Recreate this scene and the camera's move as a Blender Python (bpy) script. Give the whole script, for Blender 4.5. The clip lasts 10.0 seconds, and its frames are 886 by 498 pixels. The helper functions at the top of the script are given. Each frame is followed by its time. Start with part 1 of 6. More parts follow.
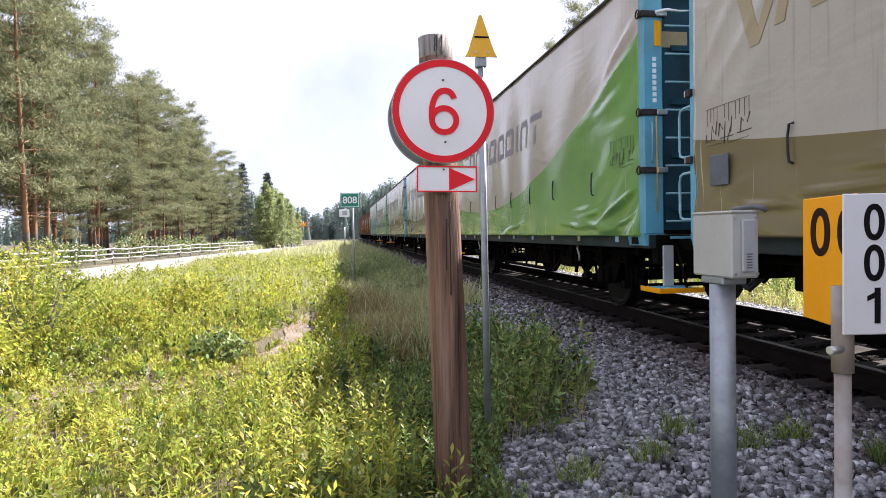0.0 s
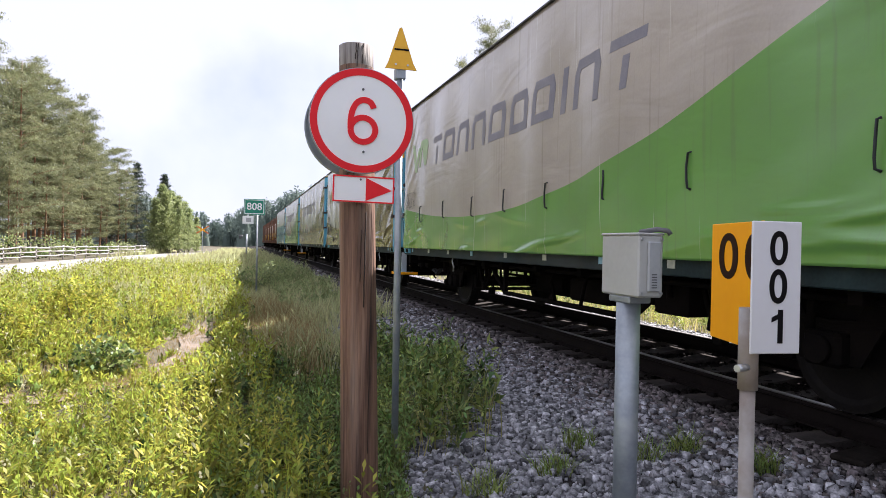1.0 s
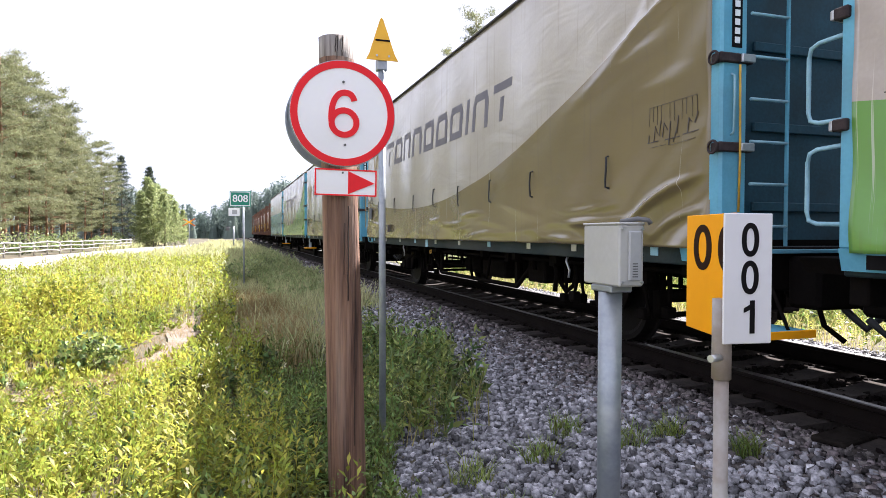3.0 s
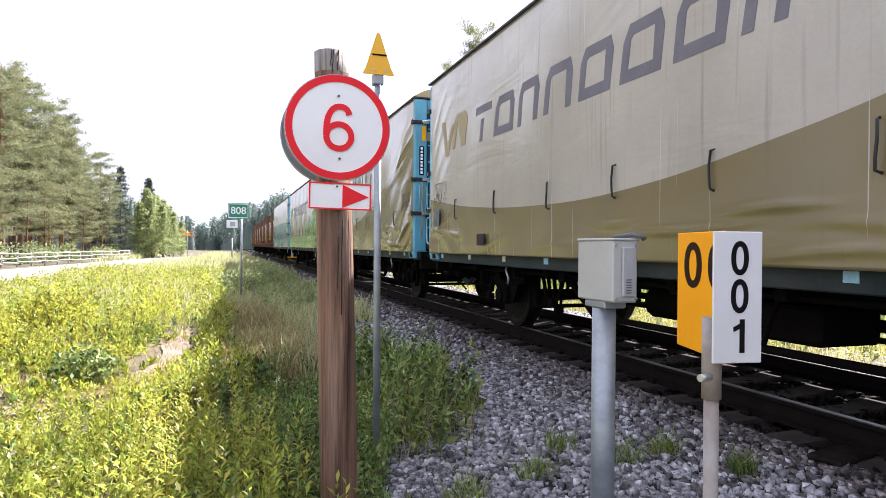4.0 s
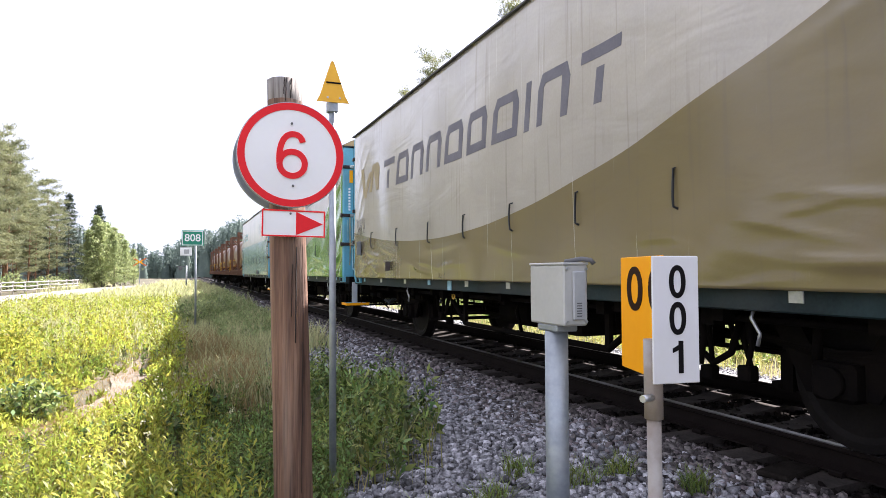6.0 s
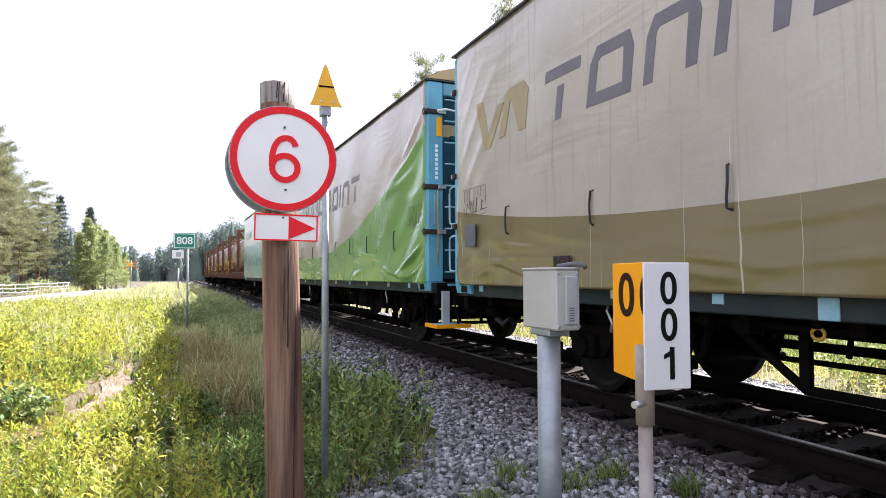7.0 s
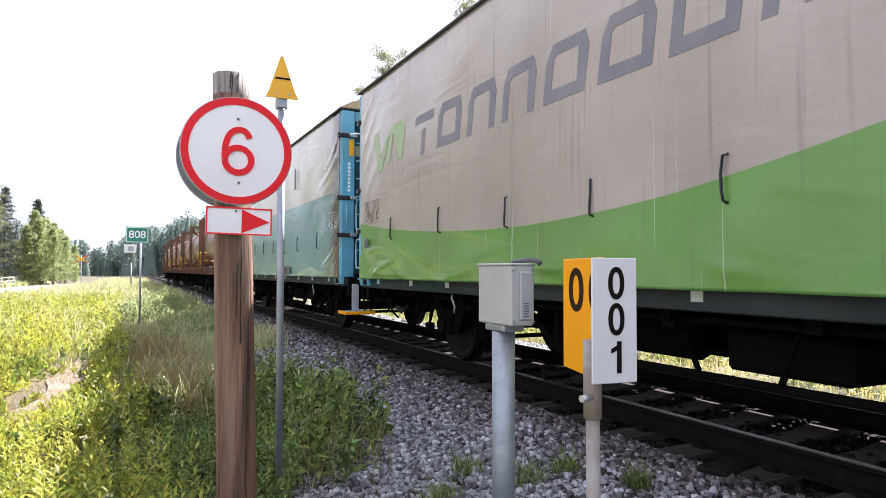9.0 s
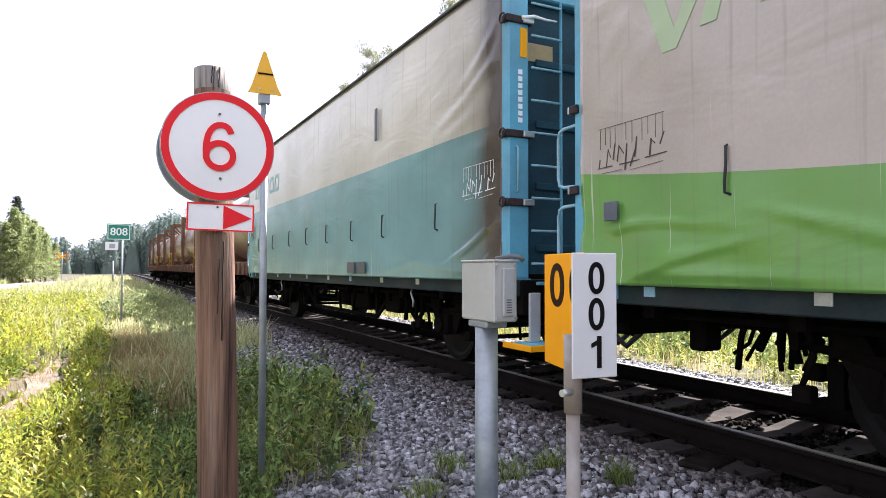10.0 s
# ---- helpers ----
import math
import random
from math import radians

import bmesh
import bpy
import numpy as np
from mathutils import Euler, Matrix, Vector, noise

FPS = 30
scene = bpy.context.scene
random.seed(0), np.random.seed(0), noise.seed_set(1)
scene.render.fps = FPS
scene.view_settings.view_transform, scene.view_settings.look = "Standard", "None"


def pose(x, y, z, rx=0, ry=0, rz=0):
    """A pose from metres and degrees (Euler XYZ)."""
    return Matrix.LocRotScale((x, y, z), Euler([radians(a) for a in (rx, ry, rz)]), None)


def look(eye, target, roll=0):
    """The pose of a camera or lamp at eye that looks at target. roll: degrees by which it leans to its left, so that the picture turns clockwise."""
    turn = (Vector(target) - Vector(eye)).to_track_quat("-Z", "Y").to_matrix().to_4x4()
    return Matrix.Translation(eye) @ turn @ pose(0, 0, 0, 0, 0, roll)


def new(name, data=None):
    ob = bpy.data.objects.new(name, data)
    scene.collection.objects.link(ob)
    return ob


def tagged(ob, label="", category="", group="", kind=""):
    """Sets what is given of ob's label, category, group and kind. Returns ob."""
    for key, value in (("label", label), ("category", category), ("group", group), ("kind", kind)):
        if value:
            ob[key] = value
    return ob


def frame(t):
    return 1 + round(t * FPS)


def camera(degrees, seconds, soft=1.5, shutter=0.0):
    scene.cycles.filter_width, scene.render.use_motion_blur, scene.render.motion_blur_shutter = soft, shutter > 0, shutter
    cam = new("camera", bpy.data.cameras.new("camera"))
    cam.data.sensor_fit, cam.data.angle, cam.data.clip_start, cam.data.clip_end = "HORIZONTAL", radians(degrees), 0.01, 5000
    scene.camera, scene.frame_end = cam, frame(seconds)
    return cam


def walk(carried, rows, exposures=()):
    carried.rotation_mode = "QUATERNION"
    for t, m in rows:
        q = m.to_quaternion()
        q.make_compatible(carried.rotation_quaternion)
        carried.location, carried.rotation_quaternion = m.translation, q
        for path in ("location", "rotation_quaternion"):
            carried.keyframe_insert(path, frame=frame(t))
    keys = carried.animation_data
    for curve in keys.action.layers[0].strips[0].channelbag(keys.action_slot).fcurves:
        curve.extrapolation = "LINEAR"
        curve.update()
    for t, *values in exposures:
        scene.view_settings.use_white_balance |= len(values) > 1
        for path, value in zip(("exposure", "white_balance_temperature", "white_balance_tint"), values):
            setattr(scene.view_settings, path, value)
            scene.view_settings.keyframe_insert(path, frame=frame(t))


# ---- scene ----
# world: x across the track, y along it, z = 0 at the rail's top; the track's middle is x = 0
cam = camera(68.79, 10.0, soft=0.8)
PATH = [
    (0, -4.872, -0.013, 1.123, -1.50, 1.03, -8.99),
    (0.1, -4.886, 0.002, 1.120, -1.21, 1.33, -9.05),
    (0.2, -4.898, 0.010, 1.119, -0.60, 1.41, -9.62),
    (0.3, -4.910, 0.017, 1.116, 0.09, 0.59, -9.67),
    (0.4, -4.920, 0.022, 1.114, 0.08, 0.25, -8.99),
    (0.5, -4.928, 0.019, 1.110, -0.25, -1.33, -8.95),
    (0.6, -4.927, 0.026, 1.112, 0.12, -1.64, -11.48),
    (0.7, -4.925, 0.028, 1.115, 0.11, -1.37, -13.58),
    (0.8, -4.923, 0.029, 1.118, -0.23, -1.00, -14.14),
    (0.9, -4.920, 0.029, 1.120, -0.20, -1.01, -15.74),
    (1, -4.917, 0.028, 1.121, -0.36, -1.08, -17.28),
    (1.1, -4.913, 0.031, 1.124, -0.87, -1.18, -18.99),
    (1.2, -4.910, 0.031, 1.126, -0.70, -1.15, -19.01),
    (1.3, -4.905, 0.030, 1.128, -0.94, -0.81, -19.32),
    (1.4, -4.901, 0.029, 1.129, -1.20, -0.89, -20.30),
    (1.5, -4.898, 0.028, 1.130, -1.47, -0.61, -20.46),
    (2, -4.898, 0.030, 1.130, -1.53, -0.76, -20.43),
    (2.5, -4.898, 0.018, 1.141, -1.62, 0.78, -18.86),
    (2.7, -4.897, 0.012, 1.140, -1.53, 0.18, -18.35),
    (4, -4.861, 0.016, 1.149, -0.22, -0.50, -18.39),
    (4.5, -4.863, 0.005, 1.151, 0.54, -0.53, -18.11),
    (5, -4.852, -0.002, 1.153, 1.03, -0.06, -18.98),
    (5.5, -4.842, -0.012, 1.152, 1.60, 0.13, -20.84),
    (7, -4.839, -0.017, 1.162, 2.26, 0.14, -22.55),
    (7.5, -4.837, -0.020, 1.157, 2.22, -0.02, -23.04),
    (8, -4.831, -0.021, 1.160, 2.19, 0.39, -23.77),
    (8.5, -4.816, -0.013, 1.150, 2.80, -0.15, -24.78),
    (9, -4.811, -0.018, 1.157, 1.94, -0.14, -26.01),
    (9.5, -4.803, -0.020, 1.160, 1.70, 0.37, -27.31),
    (10, -4.798, -0.019, 1.150, 1.75, -0.14, -27.29),
]
walk(cam, [(t, pose(x, y, z, 90 + p, r, w)) for t, x, y, z, p, r, w in PATH], exposures=[(0, 1.70, 6150, 18), (0.5, 1.64, 6150, 18), (1.0, 1.58, 6150, 18), (1.5, 1.86, 6150, 18), (2.0, 1.88, 6150, 18), (2.5, 1.98, 6150, 18), (4.0, 2.06, 6150, 18), (5.0, 1.97, 6150, 18), (5.5, 2.05, 6150, 18), (10, 2.03, 6150, 18)])

# ---- sky and sun ----
SUN_AZ, SUN_EL = 60.0, 45.0          # clockwise from +y, above the horizon
world = bpy.data.worlds.new("sky")
scene.world = world
world.use_nodes = True
wn, wl = world.node_tree.nodes, world.node_tree.links
sky = wn.new("ShaderNodeTexSky")
sky.sky_type, sky.sun_disc = "NISHITA", False
sky.sun_elevation, sky.sun_rotation = radians(SUN_EL), radians(SUN_AZ)
coord = wn.new("ShaderNodeTexCoord")
cloud = wn.new("ShaderNodeTexNoise")
cloud.inputs["Scale"].default_value, cloud.inputs["Detail"].default_value = 2.2, 6
cloud_ramp = wn.new("ShaderNodeValToRGB")
cloud_ramp.color_ramp.elements[0].position, cloud_ramp.color_ramp.elements[1].position = 0.30, 0.46
cloud_ramp.color_ramp.elements[0].color = (0.55, 0.55, 0.55, 1)
haze = wn.new("ShaderNodeMix")
haze.data_type = "RGBA"
haze.inputs["B"].default_value = (8.5, 8.9, 10.0, 1)
wl.new(coord.outputs["Generated"], cloud.inputs["Vector"])
wl.new(cloud.outputs["Fac"], cloud_ramp.inputs["Fac"])
wl.new(cloud_ramp.outputs["Color"], haze.inputs["Factor"])
wl.new(sky.outputs["Color"], haze.inputs["A"])
wl.new(haze.outputs["Result"], wn["Background"].inputs["Color"])
wn["Background"].inputs["Strength"].default_value = 0.039
sun_data = bpy.data.lights.new("sun", "SUN")
sun_data.energy, sun_data.angle, sun_data.color = 5.0, radians(0.6), (1.0, 0.95, 0.86)
sun = new("sun", sun_data)
az, el = radians(SUN_AZ), radians(SUN_EL)
sun.matrix_world = look((30 * math.sin(az) * math.cos(el), 30 * math.cos(az) * math.cos(el), 30 * math.sin(el)), (0, 0, 0))


# ---- materials ----
def mat(name, col, col2=None, rough=0.6, scale=6.0, fine=60.0, bump=0.15, metal=0.0, stretch=(1, 1, 1), dirt=None, dirt_amount=0.45, vary=0.0, trans=0.0, spec=0.5):
    """A surface with two colours mixed by coarse and fine noise, fine relief, and stains of a third colour."""
    m = bpy.data.materials.new(name)
    m.use_nodes = True
    n, l = m.node_tree.nodes, m.node_tree.links
    b = n["Principled BSDF"]
    col2 = col2 or tuple(c * 0.72 for c in col)
    tc, mp = n.new("ShaderNodeTexCoord"), n.new("ShaderNodeMapping")
    mp.inputs["Scale"].default_value = stretch
    l.new(tc.outputs["Object"], mp.inputs["Vector"])
    a, f = n.new("ShaderNodeTexNoise"), n.new("ShaderNodeTexNoise")
    a.inputs["Scale"].default_value, a.inputs["Detail"].default_value = scale, 5
    f.inputs["Scale"].default_value, f.inputs["Detail"].default_value = fine, 3
    for q in (a, f):
        l.new(mp.outputs["Vector"], q.inputs["Vector"])
    add = n.new("ShaderNodeMath")
    add.operation = "MULTIPLY_ADD"
    add.inputs[1].default_value = 0.45
    l.new(f.outputs["Fac"], add.inputs[0])
    l.new(a.outputs["Fac"], add.inputs[2])
    rm = n.new("ShaderNodeMapRange")
    rm.inputs["From Min"].default_value, rm.inputs["From Max"].default_value = 0.5, 0.95
    l.new(add.outputs["Value"], rm.inputs["Value"])
    mix = n.new("ShaderNodeMix")
    mix.data_type = "RGBA"
    mix.inputs["A"].default_value, mix.inputs["B"].default_value = (*col, 1), (*col2, 1)
    l.new(rm.outputs["Result"], mix.inputs["Factor"])
    out = mix.outputs["Result"]
    if dirt:
        d, dr, dm = n.new("ShaderNodeTexNoise"), n.new("ShaderNodeMapRange"), n.new("ShaderNodeMix")
        d.inputs["Scale"].default_value, d.inputs["Detail"].default_value = scale * 0.37, 7
        l.new(mp.outputs["Vector"], d.inputs["Vector"])
        dr.inputs["From Min"].default_value, dr.inputs["From Max"].default_value, dr.inputs["To Max"].default_value = 0.48, 0.72, dirt_amount
        l.new(d.outputs["Fac"], dr.inputs["Value"])
        dm.data_type = "RGBA"
        dm.inputs["B"].default_value = (*dirt, 1)
        l.new(dr.outputs["Result"], dm.inputs["Factor"])
        l.new(out, dm.inputs["A"])
        out = dm.outputs["Result"]
    if vary:
        hs, gi, mr = n.new("ShaderNodeHueSaturation"), n.new("ShaderNodeNewGeometry"), n.new("ShaderNodeMapRange")
        oi, sm, av = n.new("ShaderNodeObjectInfo"), n.new("ShaderNodeMath"), n.new("ShaderNodeMath")
        sm.operation, av.operation = "ADD", "FRACT"
        l.new(gi.outputs["Random Per Island"], sm.inputs[0])
        l.new(oi.outputs["Random"], sm.inputs[1])
        l.new(sm.outputs["Value"], av.inputs[0])
        mr.inputs["To Min"].default_value, mr.inputs["To Max"].default_value = 1 - vary, 1 + vary
        l.new(av.outputs["Value"], mr.inputs["Value"])
        l.new(mr.outputs["Result"], hs.inputs["Value"])
        hm = n.new("ShaderNodeMapRange")
        hm.inputs["To Min"].default_value, hm.inputs["To Max"].default_value = 0.5 - vary * 0.06, 0.5 + vary * 0.06
        l.new(gi.outputs["Random Per Island"], hm.inputs["Value"])
        l.new(hm.outputs["Result"], hs.inputs["Hue"])
        l.new(out, hs.inputs["Color"])
        out = hs.outputs["Color"]
    l.new(out, b.inputs["Base Color"])
    b.inputs["Roughness"].default_value, b.inputs["Metallic"].default_value = rough, metal
    b.inputs["Specular IOR Level"].default_value = spec
    if bump:
        bp = n.new("ShaderNodeBump")
        bp.inputs["Strength"].default_value, bp.inputs["Distance"].default_value = bump, 0.02
        l.new(add.outputs["Value"], bp.inputs["Height"])
        l.new(bp.outputs["Normal"], b.inputs["Normal"])
    if trans:
        t, ms = n.new("ShaderNodeBsdfTranslucent"), n.new("ShaderNodeMixShader")
        ms.inputs["Fac"].default_value = trans
        l.new(out, t.inputs["Color"])
        l.new(b.outputs["BSDF"], ms.inputs[1])
        l.new(t.outputs["BSDF"], ms.inputs[2])
        l.new(ms.outputs["Shader"], n["Material Output"].inputs["Surface"])
    return m


def tarp_mat(name, low, high, z0, front, back, soot=False):
    """Coated tarpaulin: one colour below a painted border that dips in the middle and sweeps up to both ends, another above; drip streaks and grime."""
    m = mat(name, high, tuple(c * 0.86 for c in high), 0.27, 1.3, 40, 0.08, dirt=tuple(c * 0.55 for c in high), dirt_amount=0.45, spec=0.65)
    n, l = m.node_tree.nodes, m.node_tree.links
    b = n["Principled BSDF"]
    b.inputs["Coat Weight"].default_value, b.inputs["Coat Roughness"].default_value = 0.6, 0.22
    above = b.inputs["Base Color"].links[0].from_socket
    tc, sp = n.new("ShaderNodeTexCoord"), n.new("ShaderNodeSeparateXYZ")
    l.new(tc.outputs["Object"], sp.inputs["Vector"])

    def math_node(op, a, c=None):
        q = n.new("ShaderNodeMath")
        q.operation = op
        for i, v in enumerate((a, c)):
            if v is None:
                continue
            if isinstance(v, (int, float)):
                q.inputs[i].default_value = v
            else:
                l.new(v, q.inputs[i])
        return q.outputs["Value"]
    off = math_node("SUBTRACT", sp.outputs["Y"], 7.8)
    ahead, behind = math_node("MINIMUM", off, 0.0), math_node("MAXIMUM", off, 0.0)
    sweep = math_node("ADD", math_node("MULTIPLY", math_node("MULTIPLY", ahead, ahead), front), math_node("MULTIPLY", math_node("MULTIPLY", behind, behind), back))
    line = math_node("ADD", sweep, z0)
    below = math_node("GREATER_THAN", line, sp.outputs["Z"])
    wash = n.new("ShaderNodeTexNoise")
    wash.inputs["Scale"].default_value = 1.1
    wash.inputs["Detail"].default_value = 6
    l.new(tc.outputs["Object"], wash.inputs["Vector"])
    lo = n.new("ShaderNodeMix")
    lo.data_type = "RGBA"
    lo.inputs["A"].default_value, lo.inputs["B"].default_value = (*low, 1), (*(c * 0.52 + 0.03 for c in low), 1)
    l.new(wash.outputs["Fac"], lo.inputs["Factor"])
    mx = n.new("ShaderNodeMix")
    mx.data_type = "RGBA"
    l.new(below, mx.inputs["Factor"])
    l.new(above, mx.inputs["A"])
    l.new(lo.outputs["Result"], mx.inputs["B"])
    # streaks that run down from the roof
    st, smp, sr, sx = n.new("ShaderNodeTexNoise"), n.new("ShaderNodeMapping"), n.new("ShaderNodeMapRange"), n.new("ShaderNodeMix")
    smp.inputs["Scale"].default_value = (1, 9, 0.35)
    st.inputs["Scale"].default_value, st.inputs["Detail"].default_value = 2.0, 4
    l.new(tc.outputs["Object"], smp.inputs["Vector"])
    l.new(smp.outputs["Vector"], st.inputs["Vector"])
    sr.inputs["From Min"].default_value, sr.inputs["From Max"].default_value, sr.inputs["To Max"].default_value = 0.58, 0.75, 0.30
    l.new(st.outputs["Fac"], sr.inputs["Value"])
    sx.data_type = "RGBA"
    sx.inputs["B"].default_value = (0.12, 0.10, 0.075, 1)
    l.new(sr.outputs["Result"], sx.inputs["Factor"])
    l.new(mx.outputs["Result"], sx.inputs["A"])
    out = sx.outputs["Result"]
    # pale lime drips, thin and upright
    dn, dmap, dr, dx = n.new("ShaderNodeTexNoise"), n.new("ShaderNodeMapping"), n.new("ShaderNodeMapRange"), n.new("ShaderNodeMix")
    dmap.inputs["Scale"].default_value = (1, 15, 0.16)
    dn.inputs["Scale"].default_value, dn.inputs["Detail"].default_value = 2.6, 2
    l.new(tc.outputs["Object"], dmap.inputs["Vector"])
    l.new(dmap.outputs["Vector"], dn.inputs["Vector"])
    dr.inputs["From Min"].default_value, dr.inputs["From Max"].default_value, dr.inputs["To Max"].default_value = 0.70, 0.73, 0.5
    l.new(dn.outputs["Fac"], dr.inputs["Value"])
    dx.data_type = "RGBA"
    dx.inputs["B"].default_value = (0.74, 0.70, 0.62, 1)
    l.new(dr.outputs["Result"], dx.inputs["Factor"])
    l.new(out, dx.inputs["A"])
    out = dx.outputs["Result"]
    if soot:
        # brake soot baked into the front end of the cover
        ends = math_node("MULTIPLY", math_node("EXPONENT", math_node("MULTIPLY", sp.outputs["Y"], -2.3)), 2.3)
        patchy = math_node("MULTIPLY", math_node("ADD", wash.outputs["Fac"], 0.25), ends)
        keep = n.new("ShaderNodeMath")
        keep.operation, keep.use_clamp = "MULTIPLY", True
        l.new(patchy, keep.inputs[0])
        keep.inputs[1].default_value = 1.0
        so = n.new("ShaderNodeMix")
        so.data_type = "RGBA"
        so.inputs["B"].default_value = (0.05, 0.032, 0.026, 1)
        l.new(keep.outputs["Value"], so.inputs["Factor"])
        l.new(out, so.inputs["A"])
        out = so.outputs["Result"]
    l.new(out, b.inputs["Base Color"])
    # creases
    cr, cm = n.new("ShaderNodeTexNoise"), n.new("ShaderNodeMapping")
    cm.inputs["Scale"].default_value, cm.inputs["Rotation"].default_value = (1, 0.28, 0.75), (0.5, 0, 0)
    cr.inputs["Scale"].default_value, cr.inputs["Detail"].default_value, cr.inputs["Distortion"].default_value = 2.4, 3, 0.8
    l.new(tc.outputs["Object"], cm.inputs["Vector"])
    l.new(cm.outputs["Vector"], cr.inputs["Vector"])
    bp = n.new("ShaderNodeBump")
    bp.inputs["Strength"].default_value, bp.inputs["Distance"].default_value = 0.24, 0.09
    l.new(cr.outputs["Fac"], bp.inputs["Height"])
    old = b.inputs["Normal"].links[0].from_socket
    l.new(old, bp.inputs["Normal"])
    l.new(bp.outputs["Normal"], b.inputs["Normal"])
    return m


M_SOIL = mat("meadow_soil", (0.085, 0.07, 0.04), (0.045, 0.045, 0.022), 0.95, 0.8, 9, 0.6, dirt=(0.24, 0.19, 0.13), dirt_amount=0.7)
# near-black, so the gaps between stones carry their shade in the ground colour
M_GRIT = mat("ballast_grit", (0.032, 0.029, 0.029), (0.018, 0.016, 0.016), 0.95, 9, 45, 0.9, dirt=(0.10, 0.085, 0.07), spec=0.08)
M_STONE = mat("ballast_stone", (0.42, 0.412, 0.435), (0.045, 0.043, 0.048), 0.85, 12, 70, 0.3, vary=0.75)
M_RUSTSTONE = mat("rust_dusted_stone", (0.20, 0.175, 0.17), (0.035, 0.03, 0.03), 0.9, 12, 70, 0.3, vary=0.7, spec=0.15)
# oil, and the shade under the train, both darken this colour
M_OIL_SHADE_STONE = mat("oil_and_shade_dark_stone", (0.022, 0.018, 0.016), (0.010, 0.008, 0.007), 0.95, 12, 70, 0.3, vary=0.5, spec=0.03)
M_ROAD = mat("asphalt", (0.30, 0.295, 0.285), (0.24, 0.235, 0.23), 0.9, 0.6, 60, 0.2, dirt=(0.38, 0.35, 0.31))
M_PATH = mat("sandy_path", (0.26, 0.205, 0.16), (0.12, 0.10, 0.07), 0.95, 5, 40, 0.8)
# stained concrete, with the train's shade put into its colour too
M_CONC_SHADED = mat("concrete", (0.070, 0.060, 0.054), (0.030, 0.026, 0.024), 0.9, 4, 50, 0.3, dirt=(0.08, 0.065, 0.05), dirt_amount=0.7, spec=0.08)
# rust taken near black: shade under the train is in the colour
M_RAIL = mat("shaded_rail_rust", (0.011, 0.008, 0.007), (0.007, 0.005, 0.0045), 0.75, 5, 60, 0.3, spec=0.08)
M_RAILTOP = mat("rail_head_polished", (0.20, 0.19, 0.18), (0.12, 0.11, 0.10), 0.42, 4, 80, 0.05, metal=0.9)
# darker copy of M_GRASS, with the train's shade put into its colour
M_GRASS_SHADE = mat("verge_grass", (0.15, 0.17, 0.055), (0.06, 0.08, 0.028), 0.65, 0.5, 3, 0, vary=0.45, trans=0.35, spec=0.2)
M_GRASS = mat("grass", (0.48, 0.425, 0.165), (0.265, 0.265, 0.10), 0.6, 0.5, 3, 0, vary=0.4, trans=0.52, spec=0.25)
# paler than M_GRASS, since haze over the far meadow is in the colour
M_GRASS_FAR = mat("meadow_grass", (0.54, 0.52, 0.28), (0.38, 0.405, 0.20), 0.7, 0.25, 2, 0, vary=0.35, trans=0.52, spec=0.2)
M_GRASS_DRY = mat("dry_grass", (0.38, 0.27, 0.135), (0.25, 0.195, 0.085), 0.7, 0.5, 3, 0, vary=0.35, trans=0.4, spec=0.2)
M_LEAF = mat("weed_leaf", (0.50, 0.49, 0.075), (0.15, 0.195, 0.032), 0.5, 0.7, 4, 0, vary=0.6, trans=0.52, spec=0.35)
# darker copy of M_LEAF, made to carry shade on the weeds in its colour
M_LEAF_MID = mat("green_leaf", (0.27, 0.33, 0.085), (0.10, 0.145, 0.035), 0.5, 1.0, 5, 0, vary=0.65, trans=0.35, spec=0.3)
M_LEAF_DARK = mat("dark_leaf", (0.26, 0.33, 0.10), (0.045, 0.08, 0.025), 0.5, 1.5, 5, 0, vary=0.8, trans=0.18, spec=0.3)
M_FLOWER = mat("pale_flower", (0.66, 0.62, 0.42), (0.5, 0.46, 0.28), 0.7, 5, 40, 0, trans=0.3)
M_NEEDLE = mat("pine_needles", (0.29, 0.30, 0.15), (0.125, 0.145, 0.08), 0.6, 0.5, 3, 0, vary=0.35, trans=0.4, spec=0.3)
M_SPRUCE = mat("spruce_needles", (0.085, 0.11, 0.075), (0.05, 0.07, 0.05), 0.6, 0.5, 3, 0, vary=0.35, trans=0.15, spec=0.25)
M_BIRCH = mat("birch_leaves", (0.40, 0.44, 0.20), (0.21, 0.265, 0.11), 0.5, 0.5, 3, 0, vary=0.4, trans=0.45, spec=0.3)
# distance haze is painted in: pale blue-green in place of forest green
M_FAR_HAZED = mat("hazed_far_foliage", (0.20, 0.25, 0.215), (0.14, 0.185, 0.165), 0.8, 0.1, 1, 0, vary=0.15, trans=0.3, spec=0.1)
M_BARK = mat("pine_bark", (0.26, 0.135, 0.07), (0.15, 0.085, 0.05), 0.9, 3, 25, 0.6, stretch=(1, 1, 0.3))
M_BARK_GREY = mat("grey_bark", (0.16, 0.135, 0.115), (0.09, 0.075, 0.065), 0.9, 3, 25, 0.6, stretch=(1, 1, 0.3))
M_POST = mat("weathered_round_wood", (0.30, 0.165, 0.105), (0.055, 0.026, 0.019), 0.8, 24, 130, 0.9, stretch=(1, 1, 0.04), dirt=(0.44, 0.36, 0.29), dirt_amount=0.6)
M_POSTTOP = mat("grey_wood_end", (0.36, 0.33, 0.30), (0.15, 0.13, 0.115), 0.9, 30, 150, 0.6, stretch=(1, 1, 0.06))
M_CRACK = mat("dark_crack", (0.035, 0.025, 0.02), None, 0.95, 9, 50, 0.2)
